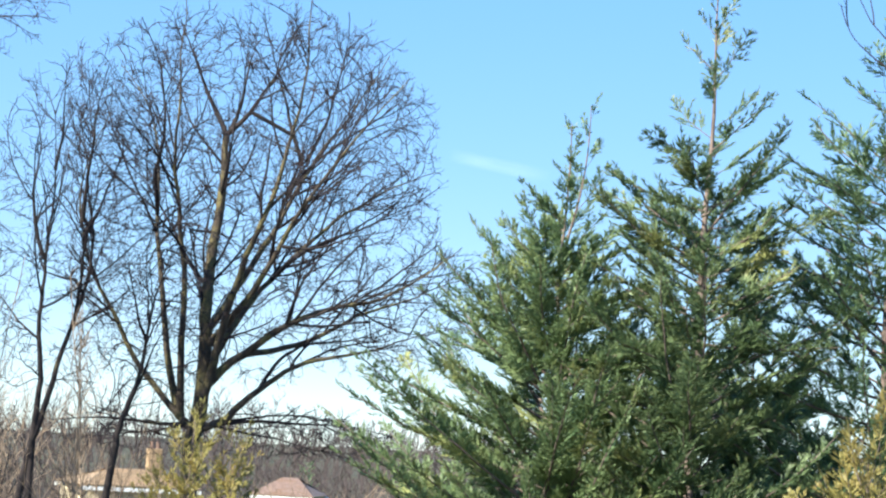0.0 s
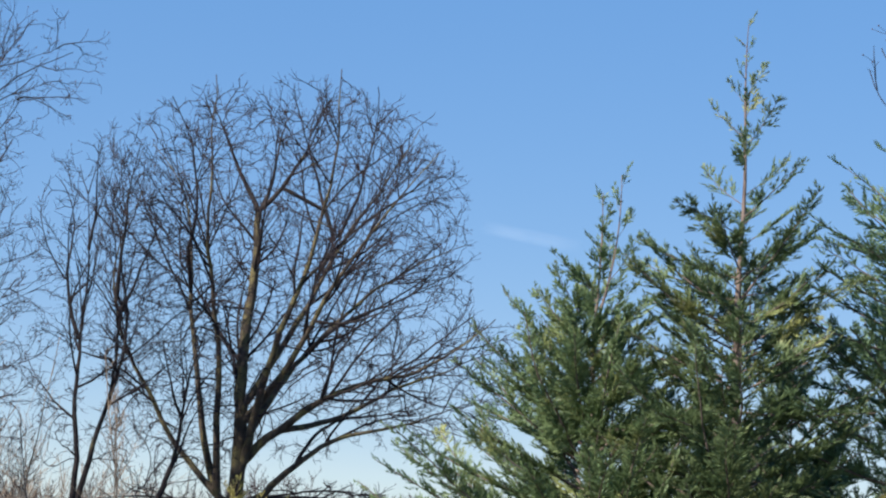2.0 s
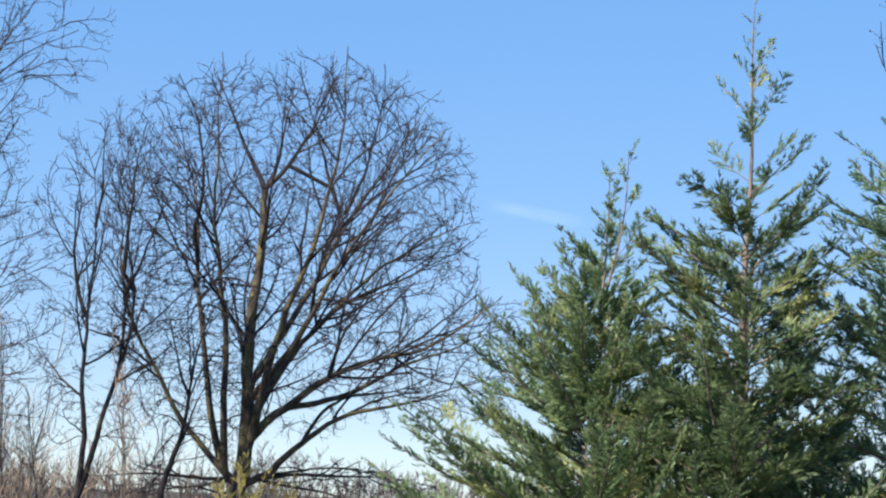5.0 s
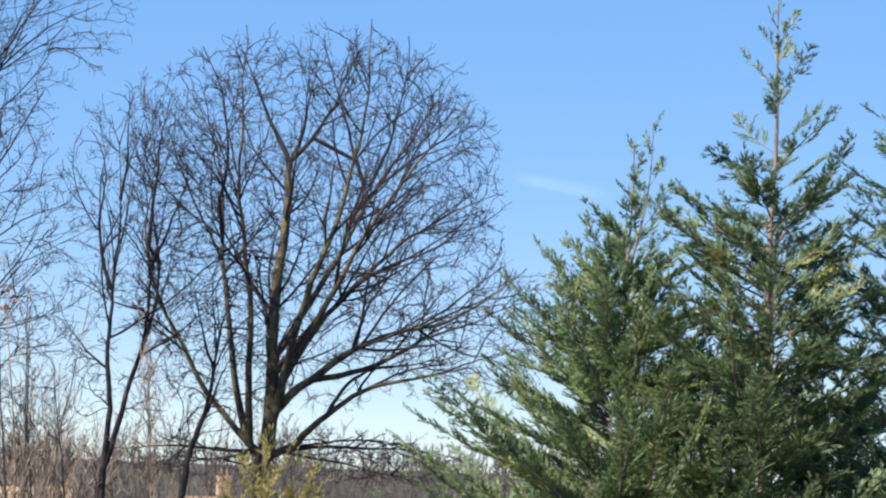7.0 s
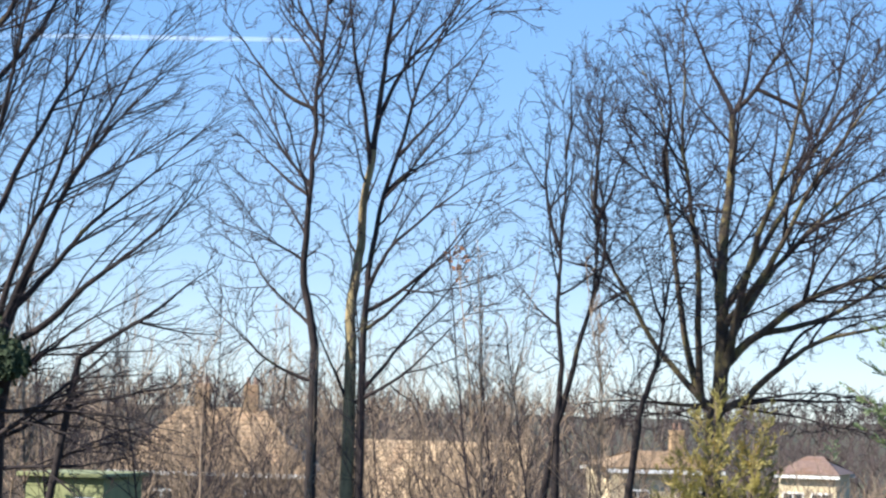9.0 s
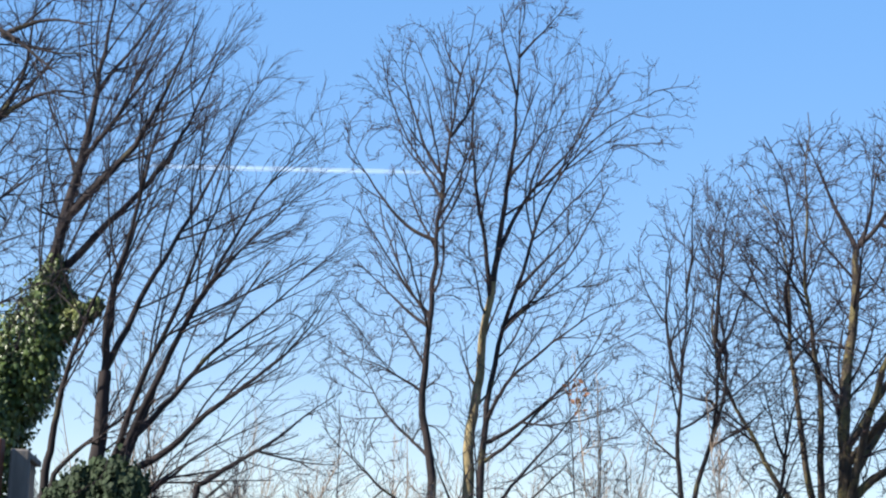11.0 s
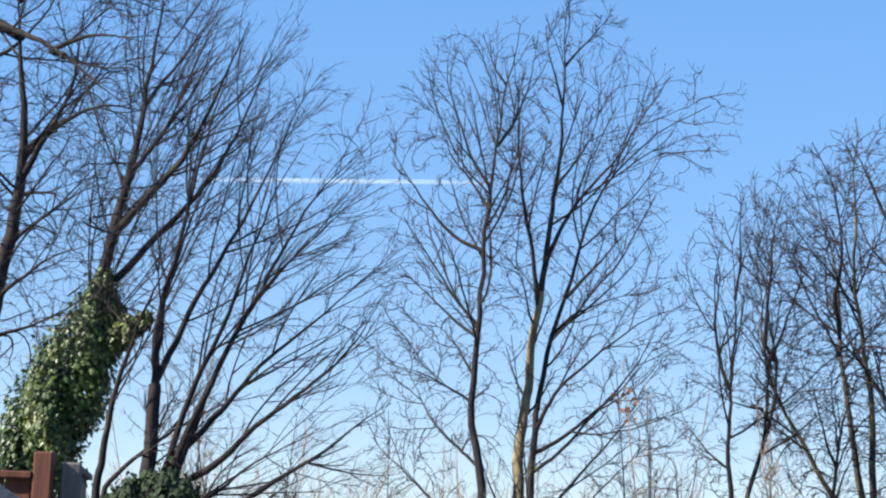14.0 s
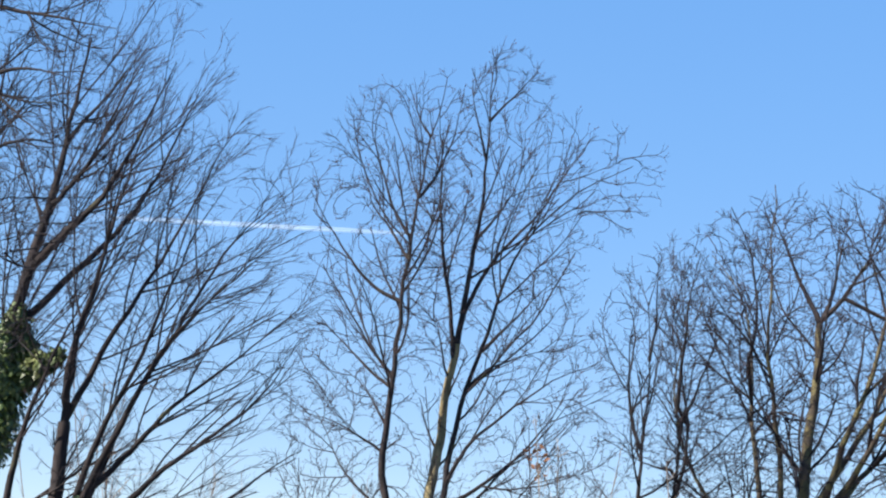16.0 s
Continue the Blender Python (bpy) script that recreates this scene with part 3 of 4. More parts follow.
# ---- evergreens ----
def cypress(name, base, top, spread, widest, label, leaf, seed, lean=0.0, density=1.0, twin=False, swell=1.0, rise=34, bare_tip=0.4, airy=2.0):
    """A feathery evergreen: a bare leader, rising boughs, each a flat feather of side shoots set with scale-leaf cords."""
    rng = np.random.default_rng(seed)
    gz = height(base[0], base[1])
    root = thing(name, (base[0], base[1], gz), label, "tree", "evergreen trees")
    tall = top - gz
    zs = np.linspace(-0.1, tall, 24)
    axis = np.stack([lean * zs / tall + 0.02 * np.sin(zs * 2.1 + seed), 0.02 * np.cos(zs * 1.7 + seed), zs], -1)
    v, f = tubes(axis[None], (0.009 * (tall - zs) + 0.004)[None], 8)
    mesh_object("trunk", v, f, CEDAR_BARK, root, "reddish fibrous trunk")
    gaps = [0.06]
    while gaps[-1] < tall - 0.5:
        gaps.append(gaps[-1] + ((0.08 if twin else 0.16) if gaps[-1] < airy else 0.045) / density * rng.uniform(0.5, 1.5))
    down = np.array(gaps)
    n = len(down)
    z = tall - down
    start = np.stack([np.interp(z, zs, axis[:, k]) for k in range(3)], -1)
    if twin:
        s = np.linspace(0, 1, 12)[:, None]
        second = np.array([np.interp(tall - 1.7, zs, axis[:, k]) for k in range(3)]) + s * (0.30, 0.12, 1.95) + s * (1 - s) * (0.35, 0, 0)
        v, f = tubes(second[None], (0.018 - 0.014 * s.T), 6)
        mesh_object("leader", v, f, CEDAR_BARK, root)
        pick = np.nonzero((down < 1.7) & (np.arange(n) % 2 == 0))[0]
        start[pick] = np.stack([np.interp(z[pick] + 0.25, second[:, 2], second[:, k]) for k in range(3)], -1)
    turn = np.arange(n) * 2.4 + rng.uniform(0, 0.9, n)
    up = np.radians(np.clip(rise + 22 - down * 11, rise - 10, 58) + rng.normal(0, 8, n))
    way = np.stack([np.cos(turn) * np.cos(up), np.sin(turn) * np.cos(up), np.sin(up)], -1)
    reach = widest * (1 - np.exp(-(np.maximum(down - bare_tip, 0.0) * spread / widest) ** swell)) * rng.uniform(0.55, 1.2, n) + 0.10 + 0.07 * rng.random(n)
    ln1 = reach / np.cos(up) ** 0.7
    P1, R1 = grow(rng, start, way, ln1, np.clip(reach * 0.010, 0.0035, 0.022), 9, 0.05, (0, 0, 0.30), 0.2)
    v, f = tubes(P1, R1, 5)
    tagged(mesh_object("bough_frame", v, f, CEDAR_BARK, root), kind="stuff")
    flat = unit(np.cross(np.cross(way, (0, 0, 1)), way) + rng.normal(0, 0.4, (n, 3)))
    at, way2, ln2, rd, who = sprout(rng, P1, R1, ln1, 0.034 / density, 0.16, 38, lambda s, l: (0.035 + 0.32 * np.minimum(l, 1.3) * (1.08 - s) ** 0.8), flat=flat)
    P2, R2 = grow(rng, at, way2, ln2, np.full(len(at), 0.0045), 4, 0.07, (0, 0, 0.22), 0.5)
    at3, way3, ln3, rd3, w3 = sprout(rng, P2, R2, ln2, 0.017, 0.05, 30, lambda s, l: (0.045 + 0.22 * l) * (1.1 - 0.5 * s), flat=flat[who])
    # every shoot and bough ends in a pointed cord of its own
    ends = np.vstack([P2[:, -2], P1[:, -2]])
    tips = unit(np.vstack([P2[:, -1] - P2[:, -2], P1[:, -1] - P1[:, -2]]))
    at3, way3 = np.vstack([at3, ends]), np.vstack([way3, tips])
    ln3 = np.r_[ln3, rng.uniform(0.6, 1.1, len(ends)) * np.clip(0.04 + 0.35 * np.r_[ln2, ln1 * 0.4], 0.06, 0.16)]
    nrm = np.vstack([flat[who][w3], flat[who], flat])
    v2, f2 = tubes(P2, R2, 3)
    v3, f3 = blades(at3, unit(way3 + (0, 0, 0.10)), ln3 * 1.15, unit(nrm + rng.normal(0, 0.5, (len(at3), 3))), 0.0055 + 0.042 * ln3)
    tagged(mesh_object("foliage", np.vstack([v2, v3]), np.vstack([f2, f3 + len(v2)]), leaf, root), kind="stuff")
    return root


cypress("cypress_tree", (3.84, 24), 7.95, 0.70, 1.75, "tall feathery green cypress with bare pinkish leader", CEDAR, 31, lean=0.2, swell=1.25, airy=2.9, rise=30)
cypress("cypress_tree", (2.22, 25), 5.95, 0.86, 3.8, "green cypress with thin twin leaders", CEDAR, 32, lean=0.15, twin=True, swell=1.5, density=1.15, bare_tip=0.25)
cypress("cypress_tree", (6.35, 24.5), 7.55, 1.1, 2.7, "large dark green cypress with long sweeping boughs", CEDAR_DARK, 33, density=0.75, swell=1.1, rise=30)
cypress("cypress_tree", (5.2, 27), 4.3, 0.9, 2.4, "low dark cypress behind taller ones", CEDAR_DARK, 34, density=1.3, bare_tip=0.1)
cypress("cypress_shrub", (4.9, 19.5), 1.95, 0.9, 0.9, "bright yellow-green cypress shrub", CEDAR_GOLD, 35, density=0.8, bare_tip=0.05, airy=0.4, rise=44)
cypress("cypress_shrub", (-3.1, 36), 2.25, 0.75, 1.0, "golden cypress shrub below the round tree", CEDAR_GOLD, 36, density=0.6, bare_tip=0.1, airy=0.6, rise=44)
cypress("cypress_shrub", (-2.45, 36.4), 1.95, 0.75, 0.9, "smaller golden cypress shrub", CEDAR_GOLD, 38, density=0.6, bare_tip=0.1, airy=0.6, rise=44)
cypress("cypress_shrub", (-3.75, 36.3), 1.25, 0.8, 0.8, "smaller golden cypress shrub", CEDAR_GOLD, 39, density=0.6, bare_tip=0.1, airy=0.4, rise=44)


# ---- ivy ----
def ivy(name, base, axis, count, label, seed, leaf=IVY):
    """Leaves on a leaning trunk. axis(s): middle and half width at s from foot to top."""
    rng = np.random.default_rng(seed)
    gz = height(*base)
    root = thing(name, (base[0], base[1], gz), label, "ivy")
    s = rng.random(count)
    c, w = axis(s)
    c = c - np.array([base[0], base[1], gz])
    turn = rng.uniform(0, 2 * np.pi, count)
    lump = 0.85 + rng.normal(0, 0.1, count) + 0.35 * np.sin(s * 23 + 3 * np.cos(turn)) * np.cos(turn * 2 + s * 9)
    r = w * lump * rng.uniform(0.6, 1.0, count) ** 0.5
    out = np.stack([np.cos(turn), np.sin(turn), 0.35 * np.ones(count)], -1)
    pos = c + np.stack([np.cos(turn) * r, np.sin(turn) * r, rng.normal(0, 1, count) * np.clip(w * 0.5, 0.05, 0.14)], -1)
    nrm = unit(out + rng.normal(0, 0.45, (count, 3)))
    side = unit(np.cross(nrm, (0, 0, 1)))
    drop = np.cross(side, nrm)
    size = rng.uniform(0.024, 0.05, count)[:, None]
    shape = ((0, -0.9, 0), (0.95, -0.5, 0.2), (0.6, 0.35, 0.1), (0, 1.3, 0.0), (-0.6, 0.35, 0.1), (-0.95, -0.5, 0.2))
    v = np.stack([pos + size * (side * a - drop * b - nrm * h) for a, b, h in shape], 1).reshape(-1, 3)
    i = np.arange(count)[:, None] * 6
    f = np.vstack([i + np.array([0, 1, 2, 3]), i + np.array([0, 3, 4, 5])])
    tagged(mesh_object("ivy_leaves", v, f, leaf, root, smooth=False), kind="stuff")
    k = 14
    sp = np.linspace(0, 1, 14)
    cc, ww = axis(sp)
    stems = np.stack([cc - np.array([base[0], base[1], gz]) + 0.35 * ww[:, None] * np.stack([np.cos(a + sp * 3), np.sin(a + sp * 3), 0 * sp], -1) for a in np.arange(k) * 2 * np.pi / k])
    v, f = tubes(stems, np.broadcast_to(np.clip(ww * 0.05, 0.008, 0.03), (k, 14)), 5)
    tagged(mesh_object("ivy_core", v, f, BARK_DARK, root), kind="stuff")
    return root


def trunk_axis(s):
    z = -1.2 + 6.6 * s
    x = np.interp(z, [-1.2, 1.5, 2.7, 4.8, 5.4], [-14.75, -14.6, -14.4, -13.5, -13.42])
    return np.stack([x, np.full_like(s, 25.9), z], -1), np.interp(z, [-1.2, 2.9, 3.6, 4.4, 4.8, 5.4], [0.7, 0.76, 0.70, 0.56, 0.40, 0.14])


def bush_axis(s):
    return np.stack([-12.75 + 1.45 * s, 24.9 + 0.15 * np.sin(s * 5), 2.0 + 0.2 * s + 0.2 * np.sin(s * 3.1)], -1), 0.12 + 0.2 * np.sin(s * 3.1)


ivy("ivy", (-14.9, 25.9), trunk_axis, 26000, "thick glossy green ivy clinging to a leaning trunk", 41)
ivy("ivy", (-12.3, 25.2), bush_axis, 4600, "ivy clump wrapped round bare stems, shade put into its darkened leaf colour", 42, IVY_SHADED)


def spur_axis(s):
    return np.stack([-13.65 + 1.0 * s, 25.85 + 0 * s, 4.25 + 0.6 * s], -1), 0.30 - 0.22 * s


ivy("ivy", (-13.7, 25.85), spur_axis, 2600, "short ivy spur reaching from the leaning trunk", 44)


def dead_leaves(at, count, seed):
    rng = np.random.default_rng(seed)
    root = thing("dead_leaves", at, "clump of dry orange leaves caught on a bare twig", "leaves")
    p = rng.normal(0, 1, (count, 3)) * (0.10, 0.08, 0.16)
    a, b = unit(rng.normal(0, 1, (count, 3))), rng.normal(0, 1, (count, 3))
    b = unit(np.cross(a, b))
    n = np.cross(a, b)
    v = np.stack([p - a * 0.07, p + b * 0.04 + n * 0.015, p + a * 0.07, p - b * 0.04 + n * 0.015], 1).reshape(-1, 3)
    tagged(mesh_object("leaves", v, np.arange(count * 4).reshape(-1, 4), DEAD_LEAF, root, smooth=False), kind="stuff")


dead_leaves((-7.35, 33.6, 4.35), 26, 43)


# ---- undergrowth and woods ----
def sapling(at, tall, seed, mat):
    rng = np.random.default_rng(seed)
    root = thing("sapling", at, "thin bare tan sapling in the undergrowth", "sapling", "saplings")
    P0, R0 = grow(rng, np.zeros((1, 3)), np.array([[rng.normal(0, 0.06), 0, 1.0]]), np.array([tall]), np.array([0.024]), 12, 0.04, (0, 0, 0.2), 0.25)
    v, f = tubes(P0, R0, 6)
    mesh_object("stem", v, f, mat, root)
    at1, w1, l1, r1, _ = sprout(rng, P0, R0, np.array([tall]), 0.16, 0.3, 40, lambda s, l: 1.3 * (1.1 - s))
    P1, R1 = grow(rng, at1, w1, l1, np.clip(r1, 0.006, 0.012), 5, 0.1, (0, 0, 0.5), 0.4)
    at2, w2, l2, r2, _ = sprout(rng, P1, R1, l1, 0.13, 0.2, 40, lambda s, l: 0.12 + 0.3 * l)
    P2, R2 = grow(rng, at2, w2, l2, np.full(len(at2), 0.005), 3, 0.1, (0, 0, 0.4), 0.6)
    va, fa = tubes(P1, R1, 4)
    vb, fb = tubes(P2, R2, 3)
    tagged(mesh_object("twig_spray", np.vstack([va, vb]), np.vstack([fa, fb + len(va)]), mat, root), kind="stuff")


rs = np.random.default_rng(50)
for k in range(64):
    az = radians(rs.uniform(-25.5, -7.5))
    far = rs.uniform(29, 48)
    x, y = far * math.sin(az), far * math.cos(az)
    sapling((x, y, height(x, y)), rs.uniform(3.8, 7.6), 500 + k, TWIG_TAN if k % 3 else TWIG)


def thicket(name, az0, az1, near, far, count, tall, thick, label, mat, seed, twigs=7, wild=0.32):
    """Many thin stems and twigs over a wedge of ground."""
    rng = np.random.default_rng(seed)
    az, r = np.radians(rng.uniform(az0, az1, count)), np.sqrt(rng.uniform(near ** 2, far ** 2, count))
    x, y = r * np.sin(az), r * np.cos(az)
    start = np.stack([x, y, [height(a, b) - 0.1 for a, b in zip(x, y)]], -1)
    way = np.stack([rng.normal(0, wild, count), rng.normal(0, 0.25, count), np.ones(count)], -1)
    ln = tall * rng.uniform(0.6, 1.1, count) * np.array([0.85 + 0.9 * max(0.0, noise.noise((a * 40 / near, b * 40 / near, seed))) for a, b in zip(x / 8, y / 8)])
    P0, R0 = grow(rng, start, way, ln, np.full(count, thick) * rng.uniform(0.6, 1.5, count), 5, 0.14, (0, 0, 0.15), 0.3)
    at, w, l, rd, _ = sprout(rng, P0, R0, ln, tall / twigs, 0.25, 42, lambda s, q: 0.38 * q * (1.15 - 0.7 * s))
    P1, R1 = grow(rng, at, w, l, np.full(len(at), thick * 0.45), 3, 0.12, (0, 0, 0.35), 0.4)
    at, w, l2, rd, _ = sprout(rng, P1, R1, l, tall / twigs / 2.5, 0.1, 42, lambda s, q: 0.4 * q)
    P2, R2 = grow(rng, at, w, l2, np.full(len(at), thick * 0.28), 1, 0.12, (0, 0, 0.35), 0.6)
    vs, fs, o = [], [], 0
    for P, R in ((P0, R0), (P1, R1), (P2, R2)):
        v, f = tubes(P, R, 3)
        vs.append(v)
        fs.append(f + o)
        o += len(v)
    tagged(mesh_object(name, np.vstack(vs), np.vstack(fs), mat), label, "woods", kind="stuff")


thicket("brushwood", -27, 3, 46, 82, 380, 4.2, 0.026, "tangled brown winter brushwood on the slope", TWIG_TAN, 61, 8, 0.6)
thicket("brushwood", -28, -9, 42, 62, 120, 7.6, 0.026, "tall thin tan birch scrub", TWIG_TAN, 64, 12, 0.4)
thicket("brushwood", -26, -8, 35, 46, 110, 5.4, 0.016, "thin dark winter scrub between bare trees", TWIG, 65, 12, 0.6)
thicket("brushwood", -9, 3, 62, 92, 230, 4.3, 0.026, "brown leafless scrub in front of houses", TWIG_TAN, 66, 9, 0.5)
thicket("woods", -27, 4, 115, 250, 1250, 6.0, 0.065, "grey-brown leafless woods in the valley", TWIG_FAR, 62, 8)
thicket("woods", -28, 5, 260, 460, 1050, 8.5, 0.15, "hazy grey-brown leafless woods on the far hill", TWIG_FAR, 63, 8)


# ---- houses ----
def house(name, at, yaw, wide, deep, eave, ridge, wall, roof, label, chimneys=(), rows=((0.25, 2), (0.68, 2)), hip=0.0):
    root = thing(name, at, label, "house")
    root.rotation_euler = (0, 0, radians(yaw))
    bm = bmesh.new()
    w, d = wide / 2, deep / 2
    vs = [bm.verts.new(p) for p in ((-w, -d, -0.5), (w, -d, -0.5), (w, d, -0.5), (-w, d, -0.5), (-w, -d, eave), (w, -d, eave), (w, d, eave), (-w, d, eave), (-w + hip, 0, ridge - 0.1), (w - hip, 0, ridge - 0.1))]
    for q in ((0, 1, 5, 4), (2, 3, 7, 6), (1, 2, 6, 9, 5), (3, 0, 4, 8, 7), (4, 5, 9, 8), (6, 7, 8, 9)):
        bm.faces.new([vs[i] for i in q])
    part("wall", bm, wall, root)
    slope = math.hypot(d + 0.35, (ridge - eave) * (d + 0.35) / d)
    tilt = math.atan2(ridge - eave, d)
    roof_ob = None
    courses = max(6, int(slope / 0.32))
    for sgn in (-1, 1):
        bm = bmesh.new()
        last = None
        for c in range(courses + 1):
            a = c / courses
            y0, e0 = sgn * (d + 0.35) * (1 - a), w + 0.25 - hip * a
            z0 = ridge - (ridge - eave) * abs(y0) / d + 0.05
            low = [bm.verts.new((s * e0, y0, z0)) for s in (-1, 1)]
            if last:
                bm.faces.new((last[0], last[1], low[1], low[0]))
            if c < courses:
                last = [bm.verts.new((s * e0, y0, z0 + 0.04)) for s in (-1, 1)]
                bm.faces.new((low[0], low[1], last[1], last[0]))
        part("roof", bm, roof, root)
        part("gutter", box(bmesh.new(), -w - 0.25, w + 0.25, sgn * (d + 0.36) - 0.06, sgn * (d + 0.36) + 0.06, eave - 0.28, eave - 0.1), WHITE, root, "white gutter")
    if hip:
        bm = bmesh.new()
        for sx in (-1, 1):
            q = [bm.verts.new(p) for p in ((sx * (w + 0.25), -d - 0.3, eave - 0.02), (sx * (w + 0.25), d + 0.3, eave - 0.02), (sx * (w - hip), 0, ridge + 0.05))]
            bm.faces.new(q)
        part("roof", bm, roof, root)
    for cx in chimneys:
        st = part("chimney", box(bmesh.new(), cx - 0.35, cx + 0.35, -0.3, 0.3, ridge - 0.8, ridge + 1.1, 0.03), BRICK, root)
        for px in (-0.16, 0.16):
            bm = bmesh.new()
            bmesh.ops.create_cone(bm, cap_ends=True, segments=10, radius1=0.12, radius2=0.09, depth=0.35, matrix=Matrix.Translation((cx + px, 0, ridge + 1.27)))
            part("chimney_pot", bm, TILE, st)
    for h, count in rows:
        for i in range(count):
            x = -w + wide * (i + 0.5) / count
            z = eave * h
            fr = part("window", box(bmesh.new(), x - 0.6, x + 0.6, -d - 0.04, -d + 0.05, z - 0.55, z + 0.6, 0.01), WHITE, root, "white framed window")
            for px in (-0.28, 0.28):
                part("pane", box(bmesh.new(), x + px - 0.24, x + px + 0.24, -d - 0.05, -d - 0.02, z - 0.45, z + 0.5), PANE, fr)
    return root


def place(az, far):
    return far * math.sin(radians(az)), far * math.cos(radians(az))


x, y = place(-18.9, 92)
house("house", (x, y, -5.4), 12, 8.4, 7.5, 4.6, 7.3, BRICK, TAN_TILE, "tan brick house with chimney beyond bare trees", (-0.9, 1.3), hip=2.6)
x, y = place(-12.6, 84)
house("house", (x, y, -4.9), 8, 6.6, 7.0, 3.3, 5.6, BRICK, SAND_TILE, "low house with sunlit tan tiled roof", ())
x, y = place(-6.7, 100)
house("house", (x, y, -5.5), 18, 5.2, 7.0, 5.15, 5.85, RENDERED, TAN_TILE, "cream rendered house with low tan hipped roof", (1.3,), hip=2.0)
x, y = place(-2.1, 118)
house("house", (x, y, -6.0), -6, 3.2, 6.0, 5.2, 6.1, RENDERED, TILE, "house with reddish tiled roof and white gutter", (), hip=1.4)
x, y = place(-22.7, 32)
shed = thing("shed", (x, y, height(x, y)), "pale green painted garden shed", "shed")
part("shed_wall", box(bmesh.new(), -0.66, 0.66, -0.8, 0.8, -0.3, 2.36, 0.01), GREEN_PAINT, shed)
part("shed_roof", box(bmesh.new(), -0.74, 0.74, -0.9, 0.9, 2.364, 2.43, 0.01), GREEN_PAINT, shed)
part("shed_window", box(bmesh.new(), 0.2, 0.54, -0.85, -0.78, 2.0, 2.07, 0.01), WHITE, shed)


# ---- far fir ----
cypress("fir_tree", place(-1.62, 140), 3.2, 0.45, 1.6, "small dark fir on the far slope", CEDAR_DARK, 37, density=0.35)


# ---- fence ----
def fence_panel(name, a, b, top, mat, label, post):
    """Upright boards, rails and a capping between two points."""
    a, b = Vector(a), Vector(b)
    run = (b - a).length
    turn = math.degrees(math.atan2(b.y - a.y, b.x - a.x))
    root = thing(name, (a.x, a.y, 0), label, "fence", "fence")
    root.rotation_euler = (0, 0, radians(turn))
    wide = 0.125
    n = int((run - 0.1) / wide)
    me = bpy.data.meshes.new("board")
    bm = box(bmesh.new(), 0, wide - 0.006, -0.009, 0.009, 0.04, top - 0.03, 0.003)
    bm.to_mesh(me)
    bm.free()
    me.materials.append(mat)
    for i in range(n):
        o = new("board", me)
        o.parent = root
        o.location = (0.06 + i * wide, 0.012 * (i % 2), 0)
    for z in (0.3, top / 2, top - 0.25):
        part("rail", box(bmesh.new(), 0.05, run - 0.05, 0.024, 0.06, z - 0.03, z + 0.03, 0.004), mat, root)
    part("capping", box(bmesh.new(), 0.05, run - 0.05, -0.03, 0.05, top - 0.028, top + 0.005, 0.005), mat, root)
    part("post", box(bmesh.new(), -0.045, 0.045, -0.045, 0.045, -0.3, top + post, 0.008), mat, root)
    return root


fx, fy = place(-28.7, 9.6)
fence_panel("fence_panel", (fx, fy), (fx - 1.75, fy - 0.5), 1.925, FENCE_RED, "orange-brown stained upright board fence panel", 0.10)
gx, gy = place(-27.5, 11.3)
fence_panel("fence_panel", (fx + 0.1, fy + 0.08), (gx, gy), 1.98, FENCE_GREY, "weathered grey board fence panel", 0.0)

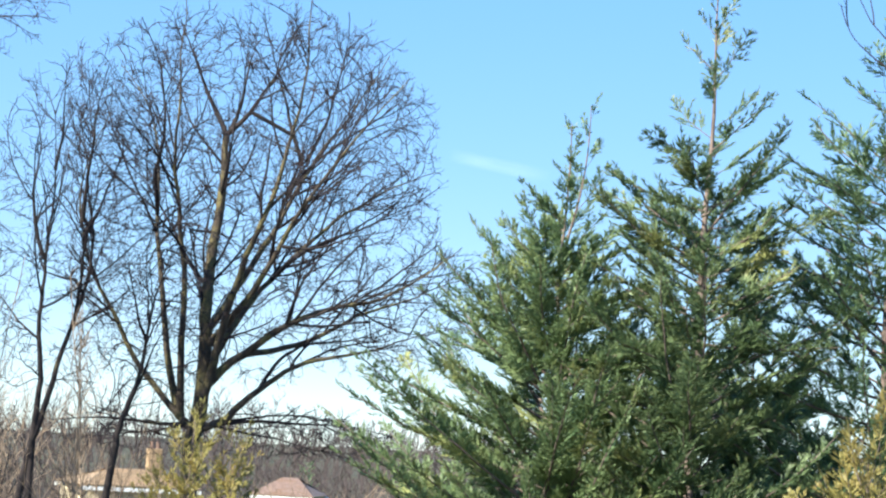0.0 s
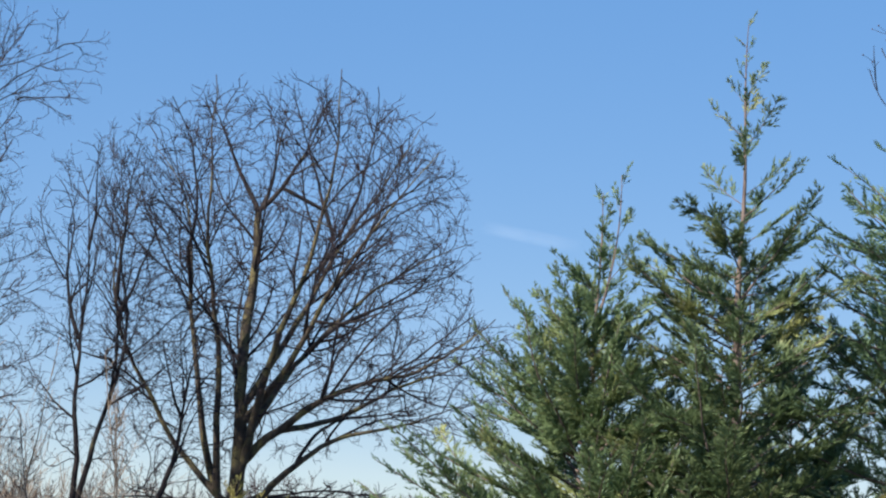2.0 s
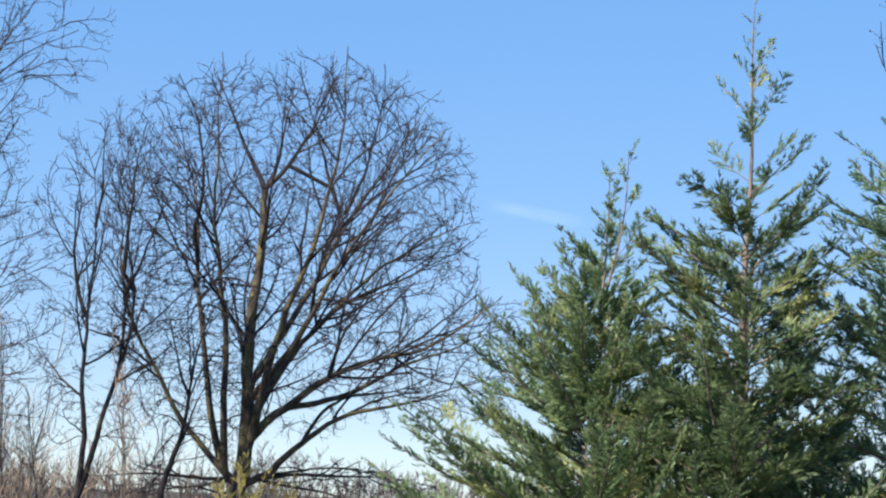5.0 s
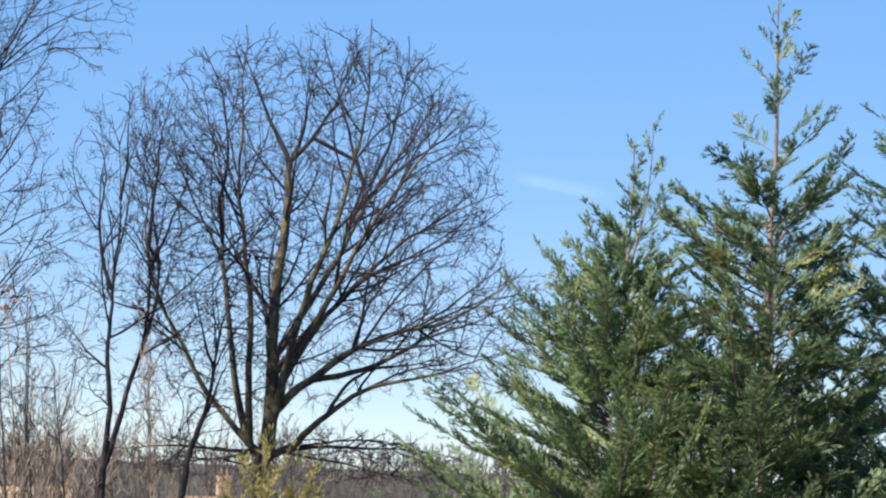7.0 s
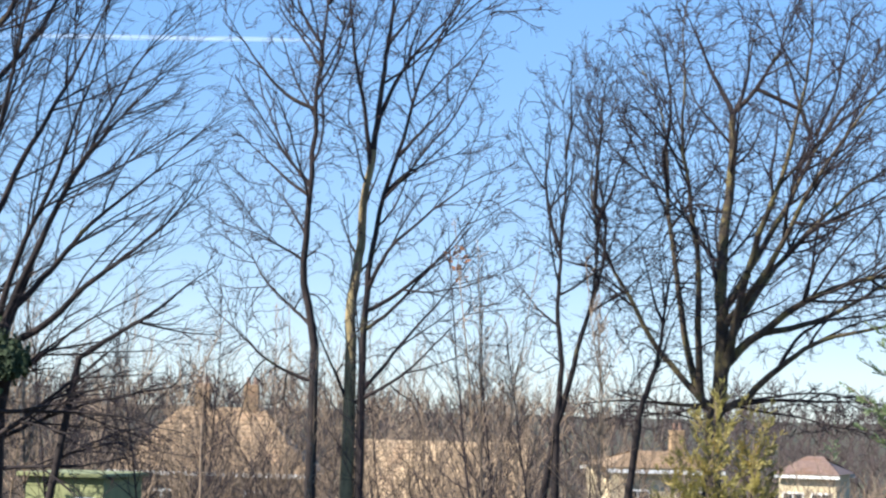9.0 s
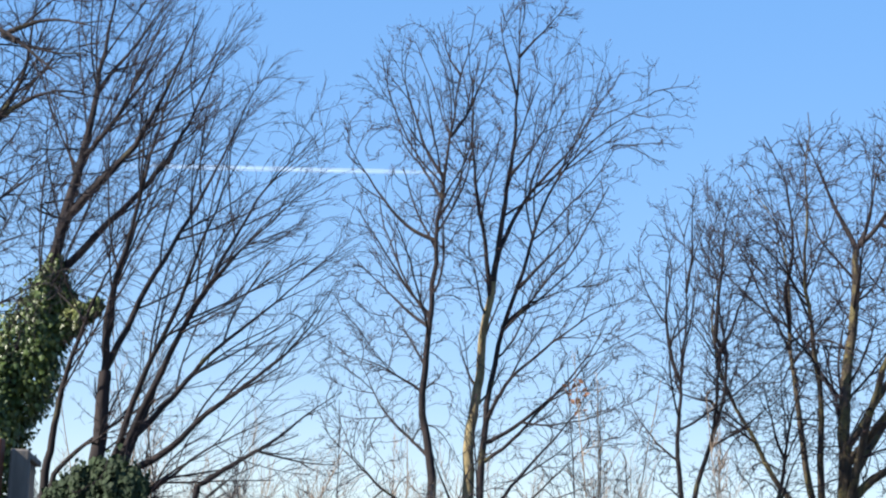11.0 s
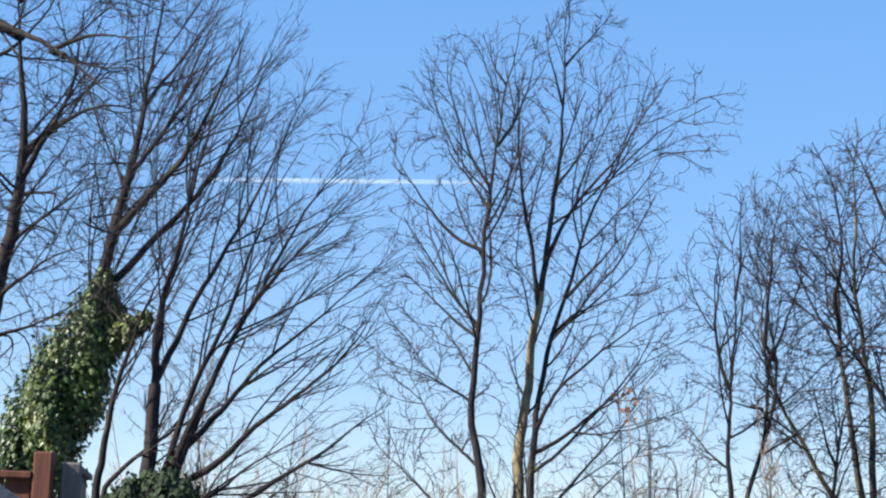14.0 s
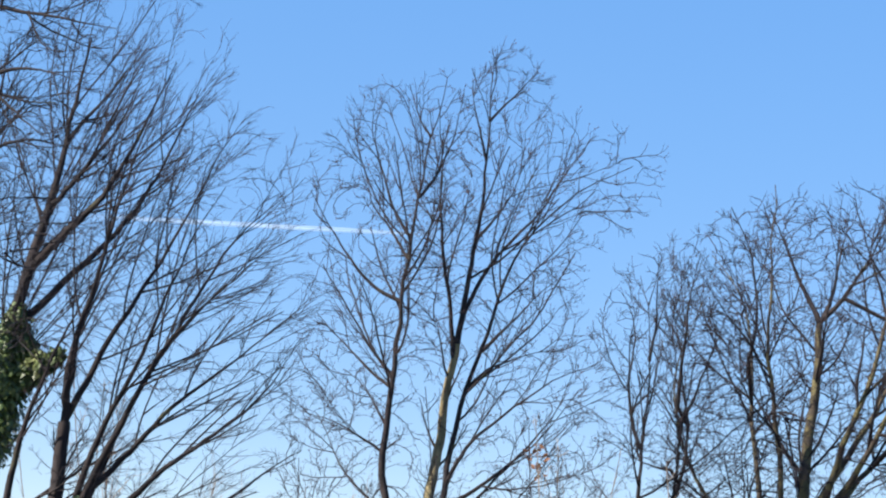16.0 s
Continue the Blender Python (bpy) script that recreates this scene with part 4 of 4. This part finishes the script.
# ---- vapour trails ----
def trail_material(strength, scale):
    m = bpy.data.materials.new("vapour")
    m.use_nodes = True
    n, l = m.node_tree.nodes, m.node_tree.links
    n.remove(n["Principled BSDF"])
    co, sep, clear, white, mix = n.new("ShaderNodeTexCoord"), n.new("ShaderNodeSeparateXYZ"), n.new("ShaderNodeBsdfTransparent"), n.new("ShaderNodeBsdfTranslucent"), n.new("ShaderNodeMixShader")
    nz = n.new("ShaderNodeTexNoise")
    nz.inputs["Scale"].default_value = scale
    l.new(co.outputs["Generated"], nz.inputs["Vector"])
    l.new(co.outputs["Generated"], sep.inputs[0])
    prod = None
    for axis in (0, 2):
        flip, mul = n.new("ShaderNodeMath"), n.new("ShaderNodeMath")
        flip.operation, flip.inputs[0].default_value = "SUBTRACT", 1.0
        l.new(sep.outputs[axis], flip.inputs[1])
        mul.operation = "MULTIPLY"
        l.new(sep.outputs[axis], mul.inputs[0])
        l.new(flip.outputs[0], mul.inputs[1])
        if prod is None:
            prod = mul.outputs[0]
        else:
            both = n.new("ShaderNodeMath")
            both.operation = "MULTIPLY"
            l.new(prod, both.inputs[0])
            l.new(mul.outputs[0], both.inputs[1])
            prod = both.outputs[0]
    amt, rag = n.new("ShaderNodeMath"), n.new("ShaderNodeMath")
    rag.operation = amt.operation = "MULTIPLY"
    l.new(prod, rag.inputs[0])
    l.new(nz.outputs["Fac"], rag.inputs[1])
    l.new(rag.outputs[0], amt.inputs[0])
    amt.inputs[1].default_value = strength * 32
    amt.use_clamp = True
    diff, add = n.new("ShaderNodeBsdfDiffuse"), n.new("ShaderNodeAddShader")
    for s in (white, diff):
        s.inputs[0].default_value = (0.9, 0.92, 0.95, 1)
    l.new(white.outputs[0], add.inputs[0])
    l.new(diff.outputs[0], add.inputs[1])
    l.new(amt.outputs[0], mix.inputs[0])
    l.new(clear.outputs[0], mix.inputs[1])
    l.new(add.outputs[0], mix.inputs[2])
    l.new(mix.outputs[0], n["Material Output"].inputs[0])
    return m


def vapour(az, el, span, thick, tilt, strength, scale, label):
    far = 3600
    v = [(-span / 2 + span * i / 20, 0, z) for z in (-thick, thick) for i in range(21)]
    f = [(i, i + 1, i + 22, i + 21) for i in range(20)]
    ob = tagged(mesh_object("vapour_trail", v, f, trail_material(strength, scale)), label, "cloud", kind="structure")
    ob.matrix_world = pose(far * math.sin(radians(az)), far * math.cos(radians(az)), EYE + far * math.tan(radians(el)), 0, tilt, -az)
    ob.visible_shadow = False


vapour(-20.9, 10.62, 700, 6, -2.2, 0.36, 6, "thin white vapour trail across blue sky")
vapour(3.4, 8.5, 190, 14, 10, 0.06, 3, "faint white wisp of high cloud")

# ---- garden store by the fence ----
sx, sy = place(-32.2, 7.5)
store = thing("garden_store", (sx, sy, -0.19), "low garden store with dark felt roof", "shed")
part("store_wall", box(bmesh.new(), -0.5, 0.5, -0.45, 0.45, 0, 1.65, 0.01), FENCE_RED, store)
for sgn in (-1, 1):
    bm = bmesh.new()
    q = [bm.verts.new(p) for p in ((0, -0.55, 2.0), (0, 0.55, 2.0), (sgn * 0.62, 0.55, 1.64), (sgn * 0.62, -0.55, 1.64))]
    q2 = [bm.verts.new((v.co.x, v.co.y, v.co.z + 0.03)) for v in q]
    bm.faces.new(q)
    bm.faces.new(q2)
    for i in range(4):
        bm.faces.new((q[i], q[(i + 1) % 4], q2[(i + 1) % 4], q2[i]))
    part("store_roof", bm, FELT, store)
for sy2 in (-0.45, 0.43):
    bm = bmesh.new()
    q = [bm.verts.new((x, y, z)) for y in (sy2, sy2 + 0.02) for x, z in ((-0.5, 1.654), (0.5, 1.654), (0, 1.94))]
    bm.faces.new(q[:3])
    bm.faces.new(q[3:])
    for i in range(3):
        bm.faces.new((q[i], q[(i + 1) % 3], q[3 + (i + 1) % 3], q[3 + i]))
    part("gable", bm, FENCE_RED, store)
